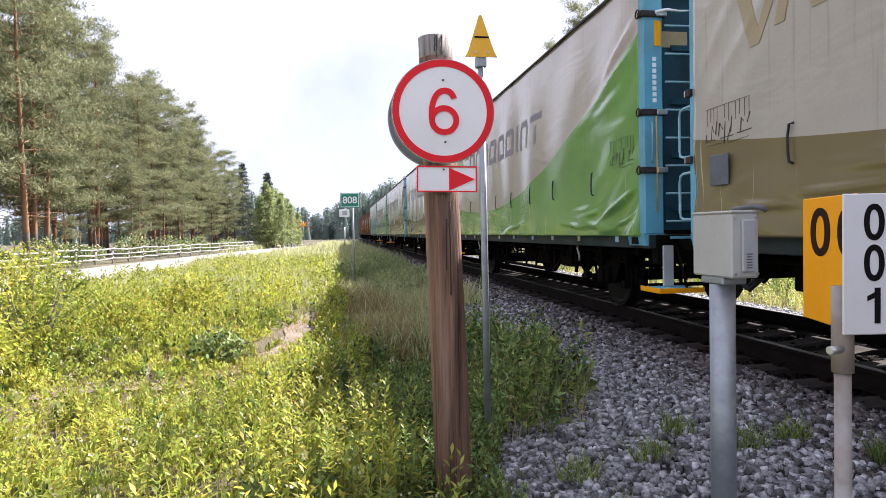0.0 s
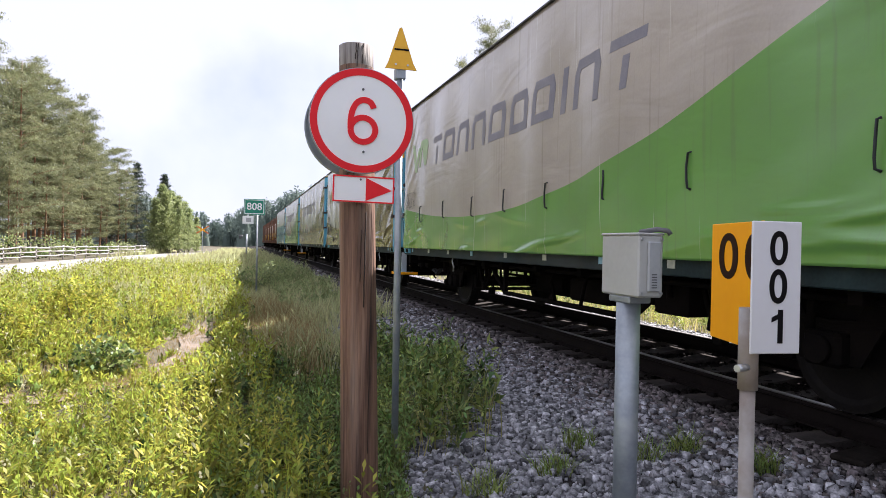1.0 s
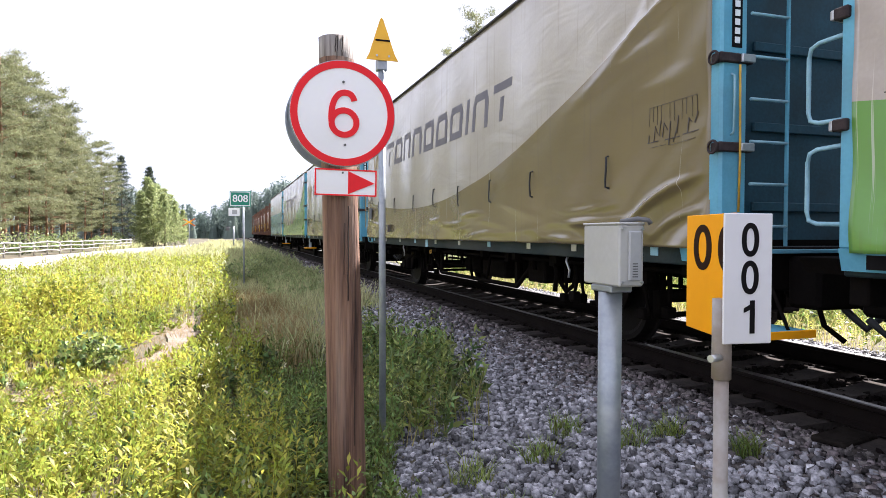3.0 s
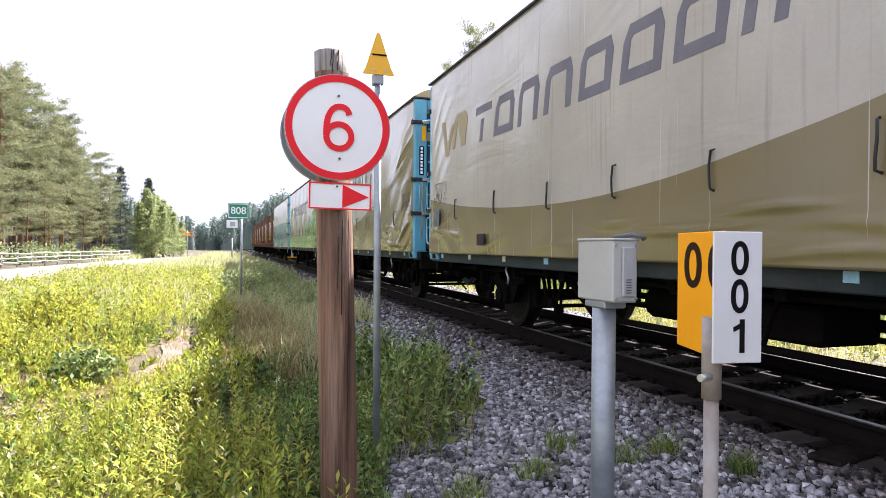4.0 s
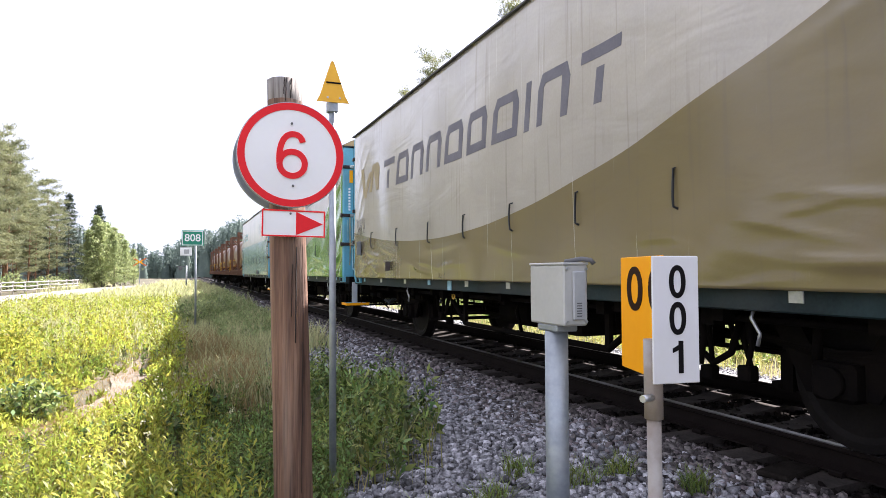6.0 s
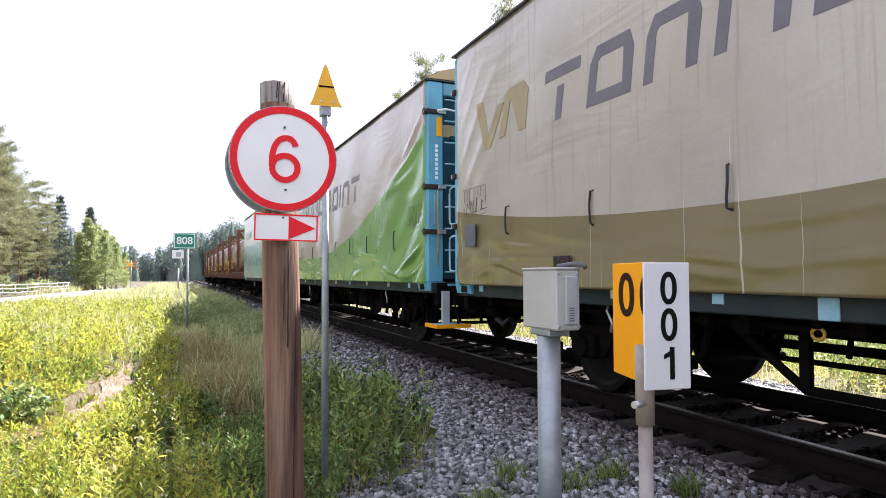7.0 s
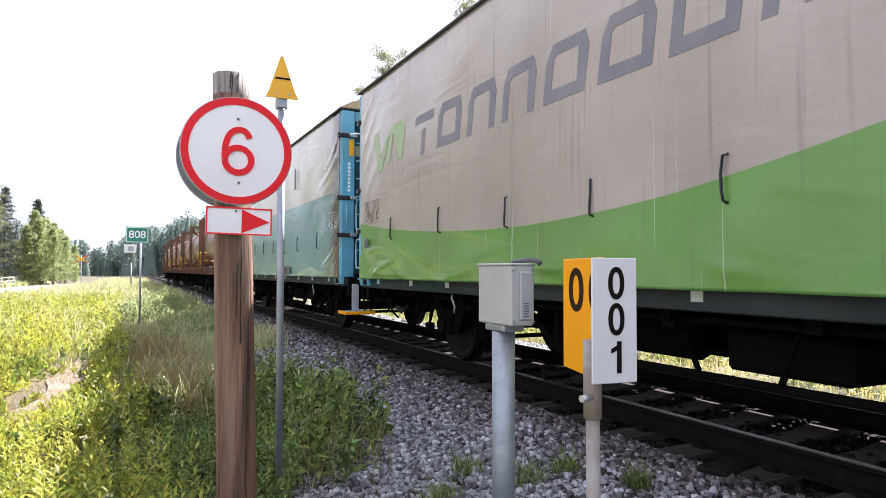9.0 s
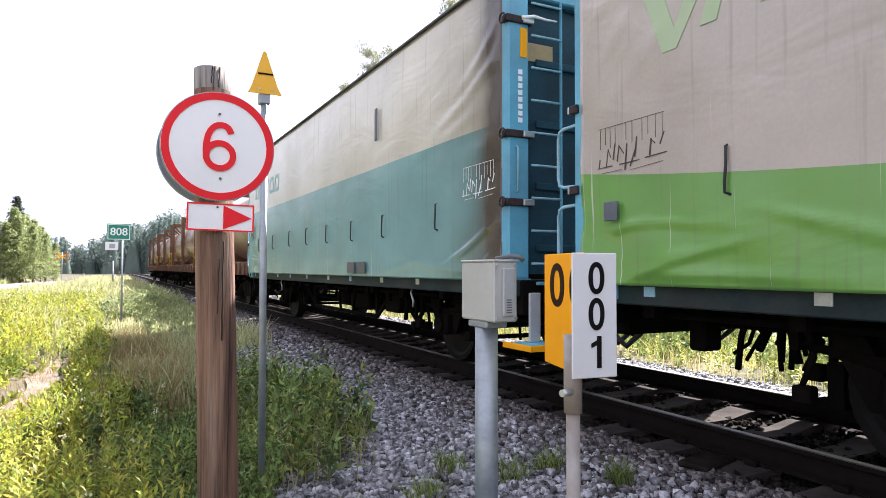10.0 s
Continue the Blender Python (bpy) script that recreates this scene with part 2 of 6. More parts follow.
M_WHITE = mat("white_sign_sheet", (0.93, 0.93, 0.95), (0.90, 0.90, 0.92), 0.35, 3, 40, 0.02, dirt=(0.62, 0.60, 0.56), dirt_amount=0.25)
M_CROSS = mat("faded_red_sheet", (0.62, 0.13, 0.035), (0.5, 0.10, 0.03), 0.5, 4, 40, 0.02)
# greyer copy of M_WHITE: shade on the plate is in the colour
M_PLATE_SHADED = mat("shaded_white_plate", (0.74, 0.74, 0.78), (0.69, 0.69, 0.72), 0.4, 3, 40, 0.02, dirt=(0.55, 0.53, 0.50), dirt_amount=0.25)
M_RED = mat("red_sign_sheet", (0.88, 0.032, 0.040), (0.80, 0.028, 0.036), 0.5, 4, 40, 0.02, spec=0.15)
M_YELLOW = mat("yellow_sign_sheet", (0.92, 0.52, 0.06), (0.86, 0.46, 0.05), 0.5, 4, 40, 0.02, spec=0.2)
M_ORANGE = mat("orange_plate", (0.95, 0.40, 0.003), (0.90, 0.37, 0.003), 0.55, 4, 40, 0.02, dirt=(0.65, 0.29, 0.01), dirt_amount=0.2, spec=0.15)
M_BLACK = mat("black_paint", (0.009, 0.008, 0.009), None, 0.7, 4, 40, 0.02, spec=0.1)
M_BROWNINK = mat("dark_brown_paint", (0.03, 0.012, 0.007), None, 0.7, 4, 40, 0.02, spec=0.1)
M_GREENSIGN = mat("green_road_sign", (0.008, 0.25, 0.16), (0.008, 0.21, 0.135), 0.4, 4, 40, 0.02)
M_GALV = mat("galvanised_steel", (0.36, 0.395, 0.43), (0.25, 0.28, 0.315), 0.5, 9, 45, 0.1, metal=0.55, dirt=(0.5, 0.5, 0.48), dirt_amount=0.5)
M_BOXGREY = mat("light_grey_enamel", (0.50, 0.50, 0.48), (0.44, 0.44, 0.42), 0.5, 5, 40, 0.04, dirt=(0.36, 0.35, 0.32), dirt_amount=0.4)
M_BOXDOOR = mat("grey_plastic_cover", (0.44, 0.45, 0.46), (0.38, 0.39, 0.40), 0.4, 5, 40, 0.03)
M_MARK = mat("faded_brown_print", (0.035, 0.028, 0.026), (0.08, 0.06, 0.05), 0.6, 6, 60, 0.02)
# haze beyond the crossing is mixed into this lighter green
M_FAR_HAZED_LIGHT = mat("hazed_mixed_foliage", (0.26, 0.30, 0.19), (0.16, 0.20, 0.13), 0.8, 0.1, 1, 0, vary=0.25, trans=0.2, spec=0.1)
M_SLATE = mat("slate_patch", (0.13, 0.15, 0.18), (0.09, 0.10, 0.12), 0.6, 6, 40, 0.05)
M_DARKGREY = mat("dark_grey_plastic", (0.12, 0.12, 0.125), None, 0.5, 5, 40, 0.05)
M_RUSTPOLE = mat("rust_stained_pole", (0.36, 0.345, 0.33), (0.24, 0.21, 0.185), 0.6, 12, 50, 0.2, dirt=(0.24, 0.14, 0.09), dirt_amount=0.4)
M_FENCE = mat("grey_fence_wood", (0.46, 0.44, 0.41), (0.34, 0.32, 0.29), 0.9, 4, 30, 0.3)
M_BLUE = mat("light_blue_steel", (0.14, 0.44, 0.60), (0.10, 0.34, 0.48), 0.45, 3, 40, 0.06, dirt=(0.10, 0.12, 0.12), dirt_amount=0.55)
# grimy blue, with the shade between the wagons put into the colour
M_BLUE_SHADED = mat("shaded_blue_end_wall", (0.022, 0.085, 0.125), (0.011, 0.038, 0.055), 0.55, 2, 40, 0.06, dirt=(0.018, 0.022, 0.025), dirt_amount=0.7, spec=0.25)
# grey-green paint darkened: the shadow under the curtains is in the colour
M_SILL = mat("shaded_grey_green_sill", (0.016, 0.034, 0.036), (0.007, 0.014, 0.016), 0.6, 3, 40, 0.1, dirt=(0.05, 0.045, 0.04), dirt_amount=0.6, spec=0.25)
# blacker than the gear itself, taking in the shade beneath the wagons
M_UNDER = mat("shade_black_running_gear", (0.0045, 0.004, 0.004), (0.008, 0.0065, 0.0055), 0.85, 4, 40, 0.3, dirt=(0.014, 0.010, 0.008), spec=0.04)
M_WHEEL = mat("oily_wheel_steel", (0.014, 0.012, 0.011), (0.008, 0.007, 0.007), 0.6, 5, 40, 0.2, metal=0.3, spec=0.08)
M_ROOF = mat("dark_roof_sheet", (0.07, 0.066, 0.064), (0.04, 0.038, 0.037), 0.6, 2, 30, 0.1, dirt=(0.07, 0.06, 0.05))
M_STRAP = mat("dark_strap", (0.035, 0.028, 0.03), (0.06, 0.045, 0.045), 0.6, 20, 60, 0.2, spec=0.08)
M_BUCKLE = mat("bright_buckle", (0.55, 0.56, 0.56), (0.4, 0.41, 0.42), 0.35, 20, 60, 0.1, metal=0.7)
M_HOOK = mat("black_rubber_loop", (0.018, 0.02, 0.024), None, 0.6, 20, 60, 0.1)
M_RUNG = mat("pale_blue_rod", (0.30, 0.52, 0.62), (0.2, 0.38, 0.46), 0.5, 9, 60, 0.1)
M_YROD = mat("ochre_rod", (0.66, 0.39, 0.035), (0.46, 0.26, 0.03), 0.5, 9, 60, 0.1)
M_INK_DARK = mat("dark_slate_print", (0.125, 0.12, 0.145), (0.17, 0.165, 0.185), 0.6, 3, 40, 0.03)
# on the gables, ochre tan stands in for sun glowing through canvas
M_GABLE = mat("sun_toned_tan_canvas", (0.52, 0.38, 0.19), (0.40, 0.29, 0.15), 0.6, 4, 40, 0.1, dirt=(0.25, 0.18, 0.10))
M_INK = mat("slate_grey_print", (0.20, 0.19, 0.225), (0.26, 0.245, 0.265), 0.6, 3, 40, 0.03)
M_OLIVEINK = mat("olive_print", (0.33, 0.27, 0.15), (0.38, 0.31, 0.19), 0.6, 3, 40, 0.03)
M_GREENINK = mat("green_print", (0.36, 0.50, 0.28), (0.42, 0.50, 0.33), 0.6, 3, 40, 0.03)
M_TEALINK = mat("teal_print", (0.25, 0.42, 0.44), (0.3, 0.45, 0.46), 0.6, 3, 40, 0.03)
M_TARP_GREEN = tarp_mat("green_grey_tarpaulin", (0.165, 0.40, 0.07), (0.50, 0.435, 0.38), 1.575, 0.0285, 0.0155)
M_TARP_OLIVE = tarp_mat("olive_grey_tarpaulin", (0.225, 0.17, 0.068), (0.50, 0.46, 0.40), 1.62, 0.0275, 0.0165)
M_TARP_TEAL = tarp_mat("teal_cream_tarpaulin", (0.20, 0.44, 0.45), (0.66, 0.61, 0.50), 2.54, 0.0, 0.0, soot=True)
M_RUSTRED = mat("red_brown_steel", (0.15, 0.05, 0.032), (0.08, 0.032, 0.024), 0.7, 3, 40, 0.2, dirt=(0.08, 0.05, 0.035))
M_TANKFRAME = mat("brown_container_frame", (0.15, 0.065, 0.035), (0.09, 0.042, 0.025), 0.7, 3, 40, 0.2)
M_TANK = mat("dusty_tank_shell", (0.36, 0.25, 0.19), (0.20, 0.11, 0.07), 0.35, 2, 30, 0.1, metal=0.2, dirt=(0.15, 0.09, 0.06))


# ---- mesh helpers ----
def bm_box(bm, x0, x1, y0, y1, z0, z1, bevel=0.0):
    vs = [bm.verts.new(p) for p in ((x0, y0, z0), (x1, y0, z0), (x1, y1, z0), (x0, y1, z0), (x0, y0, z1), (x1, y0, z1), (x1, y1, z1), (x0, y1, z1))]
    fs = [bm.faces.new([vs[i] for i in q]) for q in ((3, 2, 1, 0), (4, 5, 6, 7), (0, 1, 5, 4), (1, 2, 6, 5), (2, 3, 7, 6), (3, 0, 4, 7))]
    if bevel:
        bmesh.ops.bevel(bm, geom=list({e for f in fs for e in f.edges}), offset=bevel, segments=1, affect="EDGES")
    return vs


def box(x0, x1, y0, y1, z0, z1, bevel=0.0):
    bm = bmesh.new()
    bm_box(bm, x0, x1, y0, y1, z0, z1, bevel)
    return bm


def bm_tube(bm, pts, r, sides=8, caps=True, r2=None):
    """A tube along points, its radius going from r to r2."""
    pts = [Vector(p) for p in pts]
    rings = []
    for i, p in enumerate(pts):
        d = (pts[min(i + 1, len(pts) - 1)] - pts[max(i - 1, 0)]).normalized()
        u = d.cross(Vector((0.37, 0.21, 0.9)) if abs(d.z) < 0.9 else Vector((1, 0.1, 0))).normalized()
        v = d.cross(u)
        rr = r if r2 is None else r + (r2 - r) * i / (len(pts) - 1)
        rings.append([bm.verts.new(p + (u * math.cos(a) + v * math.sin(a)) * rr) for a in (2 * math.pi * k / sides for k in range(sides))])
    for a, b in zip(rings, rings[1:]):
        for k in range(sides):
            f = bm.faces.new((a[k], a[(k + 1) % sides], b[(k + 1) % sides], b[k]))
            f.smooth = True
    if caps:
        bm.faces.new(rings[0][::-1])
        bm.faces.new(rings[-1])
    return rings


def tube(pts, r, sides=8, r2=None):
    bm = bmesh.new()
    bm_tube(bm, pts, r, sides, True, r2)
    return bm


def prism(outline, y0, y1, bevel=0.0):
    """An outline in x, z pushed from y0 to y1."""
    bm = bmesh.new()
    a = [bm.verts.new((x, y0, z)) for x, z in outline]
    b = [bm.verts.new((x, y1, z)) for x, z in outline]
    bm.faces.new(a)
    bm.faces.new(b[::-1])
    for i in range(len(a)):
        j = (i + 1) % len(a)
        bm.faces.new((a[j], a[i], b[i], b[j]))
    bmesh.ops.recalc_face_normals(bm, faces=bm.faces)
    if bevel:
        bmesh.ops.bevel(bm, geom=list(bm.edges), offset=bevel, segments=1, affect="EDGES")
    return bm


def mesh_of(name, bm, *mats):
    me = bpy.data.meshes.new(name)
    bmesh.ops.recalc_face_normals(bm, faces=bm.faces)
    bm.to_mesh(me)
    bm.free()
    for m in mats:
        me.materials.append(m)
    return me


def part(name, bm, material, parent=None, label="", at=None):
    """One mesh object under a thing or a part."""
    ob = new(name, bm if isinstance(bm, bpy.types.Mesh) else mesh_of(name, bm, material))
    if parent is not None:
        ob.parent = parent
    if at is not None:
        ob.matrix_basis = at
    return tagged(ob, label)


def thing(name, label, category, at=None, group="", kind=""):
    ob = new(name)
    ob.empty_display_size = 0.1
    if at is not None:
        ob.matrix_basis = at
    return tagged(ob, label, category, group, kind)


def letters(body, size, material, name, parent, at, wide=1.0):
    """Writing in the built-in font, as a thin mesh."""
    cu = bpy.data.curves.new(name, "FONT")
    cu.body, cu.size, cu.align_x, cu.align_y, cu.extrude, cu.offset = body, size, "CENTER", "CENTER", 0.0008, size * 0.012
    tmp = bpy.data.objects.new(name, cu)
    scene.collection.objects.link(tmp)
    me = bpy.data.meshes.new_from_object(tmp.evaluated_get(bpy.context.evaluated_depsgraph_get()))
    bpy.data.objects.remove(tmp)
    me.materials.clear()
    me.materials.append(material)
    me.transform(Matrix.Diagonal((wide, 1, 1, 1)))
    return part(name, me, material, parent, "", at)


def quads_mesh(name, verts, faces, mats, index=None):
    """A mesh from numpy arrays: verts n x 3, faces m x 3 or m x 4."""
    me = bpy.data.meshes.new(name)
    k = faces.shape[1]
    me.vertices.add(len(verts))
    me.vertices.foreach_set("co", verts.astype(np.float32).ravel())
    me.loops.add(faces.size)
    me.loops.foreach_set("vertex_index", faces.astype(np.int32).ravel())
    me.polygons.add(len(faces))
    me.polygons.foreach_set("loop_start", np.arange(0, faces.size, k, dtype=np.int32))
    for m in mats:
        me.materials.append(m)
    if index is not None:
        me.polygons.foreach_set("material_index", index.astype(np.int32))
    me.update(calc_edges=True)
    return me


# ---- the ground ----
ROAD = [(-17.0, -60), (-16.9, -10), (-16.5, 15), (-15.4, 35), (-13.6, 55), (-11.0, 75), (-6.5, 90), (2, 99), (20, 106), (60, 112)]


def smooth_line(pts, n):
    p = np.array(pts, float)
    s = np.linspace(0, len(p) - 1, n)
    i = np.clip(s.astype(int), 0, len(p) - 2)
    f = (s - i)[:, None]
    p0, p1, p2, p3 = p[np.maximum(i - 1, 0)], p[i], p[i + 1], p[np.minimum(i + 2, len(p) - 1)]
    return 0.5 * (2 * p1 + (p2 - p0) * f + (2 * p0 - 5 * p1 + 4 * p2 - p3) * f ** 2 + (3 * p1 - p0 - 3 * p2 + p3) * f ** 3)


def ground_z(x, y):
    """Ballast bed, its slope, the trackside meadow, and the lie of the land beyond."""
    x, y = np.asarray(x, float), np.asarray(y, float)
    a = np.abs(x)
    z = np.interp(a, [0, 0.95, 1.2, 1.5, 1.9, 3.6, 4.6, 9, 14, 40, 400], [-0.25, -0.25, -0.205, -0.235, -0.285, -0.50, -0.50, -0.58, -0.50, -0.5, -0.5])
    wob = 0.05 * np.sin(x * 1.7 + y * 0.6) * np.sin(y * 0.9 - x * 0.4) + 0.03 * np.sin(x * 4.1 - y * 2.3)
    return z + wob * np.clip((a - 3.2) / 1.2, 0, 1) * np.clip(30 / (np.abs(y) + 15), 0, 1)


def build_ground():
    xs = np.unique(np.concatenate([np.linspace(-12, 12, 97), -12 - np.geomspace(0.5, 1200, 30), 12 + np.geomspace(0.5, 1200, 30)]))
    ys = np.unique(np.concatenate([np.linspace(-12, 30, 120), 30 + np.geomspace(0.5, 2500, 45), -12 - np.geomspace(0.5, 600, 20)]))
    gx, gy = np.meshgrid(xs, ys)
    v = np.stack([gx.ravel(), gy.ravel(), ground_z(gx, gy).ravel()], 1)
    w, h = len(xs), len(ys)
    i, j = np.meshgrid(np.arange(w - 1), np.arange(h - 1))
    q = (j * w + i).ravel()
    f = np.stack([q, q + 1, q + w + 1, q + w], 1)
    mid = v[f].mean(1)
    ob = new("ground", quads_mesh("ground", v, f, [M_SOIL, M_GRIT], (np.abs(mid[:, 0]) < 3.3).astype(int)))
    tagged(ob, "gently uneven meadow soil beside a ballast bed", "ground", kind="structure")
    # the road, a sheet a little above the soil
    c = smooth_line(ROAD, 120)
    d = np.gradient(c, axis=0)
    nrm = np.stack([-d[:, 1], d[:, 0]], 1) / np.linalg.norm(d, axis=1)[:, None]
    cols = []
    for off, dz in ((-3.0, -0.06), (-2.7, 0.03), (0, 0.07), (2.7, 0.03), (3.0, -0.06)):
        p = c + nrm * off
        cols.append(np.column_stack([p, np.full(len(p), -0.47 + dz)]))
    v = np.concatenate(cols)
    n = len(c)
    k = np.arange(n - 1)
    f = np.concatenate([np.stack([a * n + k, a * n + k + 1, (a + 1) * n + k + 1, (a + 1) * n + k], 1) for a in range(4)])
    tagged(new("road", quads_mesh("road", v, f, [M_ROAD])), "pale sunlit asphalt country road bending to the crossing", "road", kind="structure")
    # the worn path through the weeds
    pth = smooth_line([(-8.2, 7.4), (-7.0, 7.6), (-6.2, 7.9), (-5.85, 8.8), (-5.65, 10.3), (-5.5, 13.6), (-5.35, 20), (-5.2, 32)], 60)
    d = np.gradient(pth, axis=0)
    nrm = np.stack([-d[:, 1], d[:, 0]], 1) / np.linalg.norm(d, axis=1)[:, None]
    wid = 0.22 + 0.10 * np.sin(np.arange(60) * 0.7)
    l, r = pth + nrm * wid[:, None], pth - nrm * wid[:, None]
    v = np.concatenate([np.column_stack([p, ground_z(p[:, 0], p[:, 1]) + 0.025]) for p in (l, pth, r)])
    k = np.arange(59)
    f = np.concatenate([np.stack([a * 60 + k, a * 60 + k + 1, (a + 1) * 60 + k + 1, (a + 1) * 60 + k], 1) for a in range(2)])
    tagged(new("footpath", quads_mesh("footpath", v, f, [M_PATH])), "narrow trodden sandy path through tall weeds", "path", kind="structure")
    return pth


PATH_LINE = build_ground()


# ---- the track ----
def build_track():
    tr = thing("railway_track", "rusty steel rails on grey concrete sleepers in ballast", "railway track", kind="structure")
    prof = [(-0.075, -0.172), (0.075, -0.172), (0.075, -0.160), (0.012, -0.140), (0.009, -0.045), (0.036, -0.034), (0.036, -0.006), (0.028, 0), (-0.028, 0), (-0.036, -0.006), (-0.036, -0.034), (-0.009, -0.045), (-0.012, -0.140), (-0.075, -0.160)]
    for x in (-0.798, 0.798):
        bm = prism([(x + a, b) for a, b in prof], -14, 220)
        me = mesh_of("rail", bm, M_RAIL, M_RAILTOP)
        for p in me.polygons:
            if p.normal.z > 0.7 and p.center.z > -0.02:
                p.material_index = 1
        part("rail", me, None, tr, "rusty rail with a worn bright head")
    sl = [(-1.30, -0.215), (-1.30, -0.32), (1.30, -0.32), (1.30, -0.215), (1.22, -0.19), (0.55, -0.178), (0.3, -0.215), (-0.3, -0.215), (-0.55, -0.178), (-1.22, -0.19)]
    me = mesh_of("sleeper", prism(sl, -0.13, 0.13), M_CONC_SHADED)
    pad = bmesh.new()
    for x in (-0.798, 0.798):
        for s in (-1, 1):
            bm_box(pad, x + s * 0.085 - 0.03, x + s * 0.085 + 0.03, -0.05, 0.05, -0.185, -0.145, 0.008)
    pm = mesh_of("rail_clip", pad, M_RAIL)
    rnd = random.Random(3)
    for k in range(150):
        y = -8 + k * 0.61
        s = part("sleeper", me, None, tr, "", pose(rnd.uniform(-0.015, 0.015), y, rnd.uniform(-0.004, 0.004), 0, 0, rnd.uniform(-0.5, 0.5)))
        if y < 26:
            part("rail_clip", pm, None, s)
    return tr


build_track()


# ---- signs and posts beside the track ----
def gz(x, y):
    return float(ground_z(x, y))


def disc_bm(r, y0, y1, seg=64, bevel=0.0):
    return prism([(r * math.cos(2 * math.pi * k / seg), r * math.sin(2 * math.pi * k / seg)) for k in range(seg)], y0, y1, bevel)


def ring_bm(r0, r1, y0, y1, seg=64):
    bm = bmesh.new()
    v = [[bm.verts.new((r * math.cos(2 * math.pi * k / seg), y, r * math.sin(2 * math.pi * k / seg))) for k in range(seg)] for r, y in ((r0, y0), (r1, y0), (r1, y1), (r0, y1))]
    for a in range(4):
        b = (a + 1) % 4
        for k in range(seg):
            bm.faces.new((v[a][k], v[a][(k + 1) % seg], v[b][(k + 1) % seg], v[b][k]))
    return bm


def build_wood_post():
    x0, y0 = -4.215, 3.845
    p = thing("signpost", "weathered reddish-brown round wooden post standing in grass", "post")
    base = gz(x0, y0) - 0.1
    bm = bmesh.new()
    n, h = 20, 2.28 - base
    rings = []
    rnd = random.Random(5)
    ph = [rnd.uniform(-1, 1) for _ in range(n)]
    for i in range(25):
        f = i / 24
        z = base + f * h
        cx = x0 - 0.075 * f
        r = 0.112 - 0.012 * f
        rings.append([bm.verts.new((cx + math.cos(a) * rr, y0 + math.sin(a) * rr, z)) for a, rr in ((2 * math.pi * k / n, r * (1 + 0.02 * ph[k] + 0.012 * math.sin(3 * z + k))) for k in range(n))])
    for a, b in zip(rings, rings[1:]):
        for k in range(n):
            bm.faces.new((a[k], a[(k + 1) % n], b[(k + 1) % n], b[k])).smooth = True
    bm.faces.new(rings[-1])
    me = mesh_of("trunk", bm, M_POST, M_POSTTOP)
    for q in me.polygons:
        if q.center.z > 2.12:
            q.material_index = 1
    part("trunk", me, None, p)
    # drying cracks down the face
    for cx, zt, zb, w in ((-4.238, 1.30, 0.75, 0.0035), (-4.20, 0.75, -0.1, 0.002), (-4.262, 1.2, 0.9, 0.002), (-4.27, 2.275, 2.16, 0.003), (-4.30, 2.275, 2.14, 0.002), (-4.31, 2.275, 2.18, 0.0025)):
        bm = bmesh.new()
        pts = []
        for i in range(9):
            f = i / 8
            z = zt + (zb - zt) * f
            fr = (z - base) / h
            c = x0 - 0.075 * fr
            r = 0.1135 - 0.012 * fr
            xx = cx + 0.02 * (1 - f) * 0.3 + 0.0015 * math.sin(i * 1.9)
            pts.append((xx, y0 - math.sqrt(max(r * r - (xx - c) ** 2, 1e-4)) - 0.0005, z))
        bm_tube(bm, pts, w, 4)
        part("crack", bm, M_CRACK, p)
    # round limit sign
    s = thing("speed_sign", "round white sign with red rim and red number six", "sign", pose(-4.269, 3.700, 1.822, 0, -1.2, 0))
    part("plate", disc_bm(0.298, 0.004, 0.016, 72, 0.002), M_WHITE, s)
    part("flange", ring_bm(0.294, 0.302, 0.006, 0.030, 72), M_GALV, s, "grey folded steel edge")
    part("red_ring", ring_bm(0.257, 0.297, 0.0, 0.004, 72), M_RED, s)
    # the number six: a round bowl and a stem that curls over it
    six = bmesh.new()
    pts = [(0.002 + 0.071 * math.cos(a), -0.052 + 0.069 * math.sin(a)) for a in (math.pi + 2 * math.pi * k / 40 for k in range(41))]

    def curve(p0, p1, p2, p3, n):
        return [tuple(p0[i] * (1 - t) ** 3 + 3 * p1[i] * t * (1 - t) ** 2 + 3 * p2[i] * t * t * (1 - t) + p3[i] * t ** 3 for i in (0, 1)) for t in (k / n for k in range(n + 1))]
    pts2 = curve((-0.069, -0.050), (-0.074, 0.055), (-0.040, 0.118), (0.010, 0.118), 16) + curve((0.010, 0.118), (0.040, 0.118), (0.058, 0.102), (0.064, 0.072), 9)[1:]
    for line, y0 in ((pts, -0.003), (pts2, -0.002)):
        prev = None
        for i, (u, v) in enumerate(line):
            a, b = line[max(i - 1, 0)], line[min(i + 1, len(line) - 1)]
            d = Vector((b[0] - a[0], b[1] - a[1])).normalized() * 0.0168
            row = [six.verts.new((u - d.y * e, yy, v + d.x * e)) for e, yy in ((-1, y0), (1, y0), (1, 0.004), (-1, 0.004))]
            if prev:
                for q in range(4):
                    six.faces.new((prev[q], prev[(q + 1) % 4], row[(q + 1) % 4], row[q]))
            prev = row
    part("number", six, M_RED, s)
    b = thing("back_sign", "grey unpainted back of a second round sign behind the post", "sign", pose(-4.270, 3.965, 1.822))
    part("plate", disc_bm(0.300, 0.0, 0.012, 72, 0.002), M_GALV, b)
    part("flange", ring_bm(0.294, 0.302, -0.03, 0.010, 72), M_GALV, b)
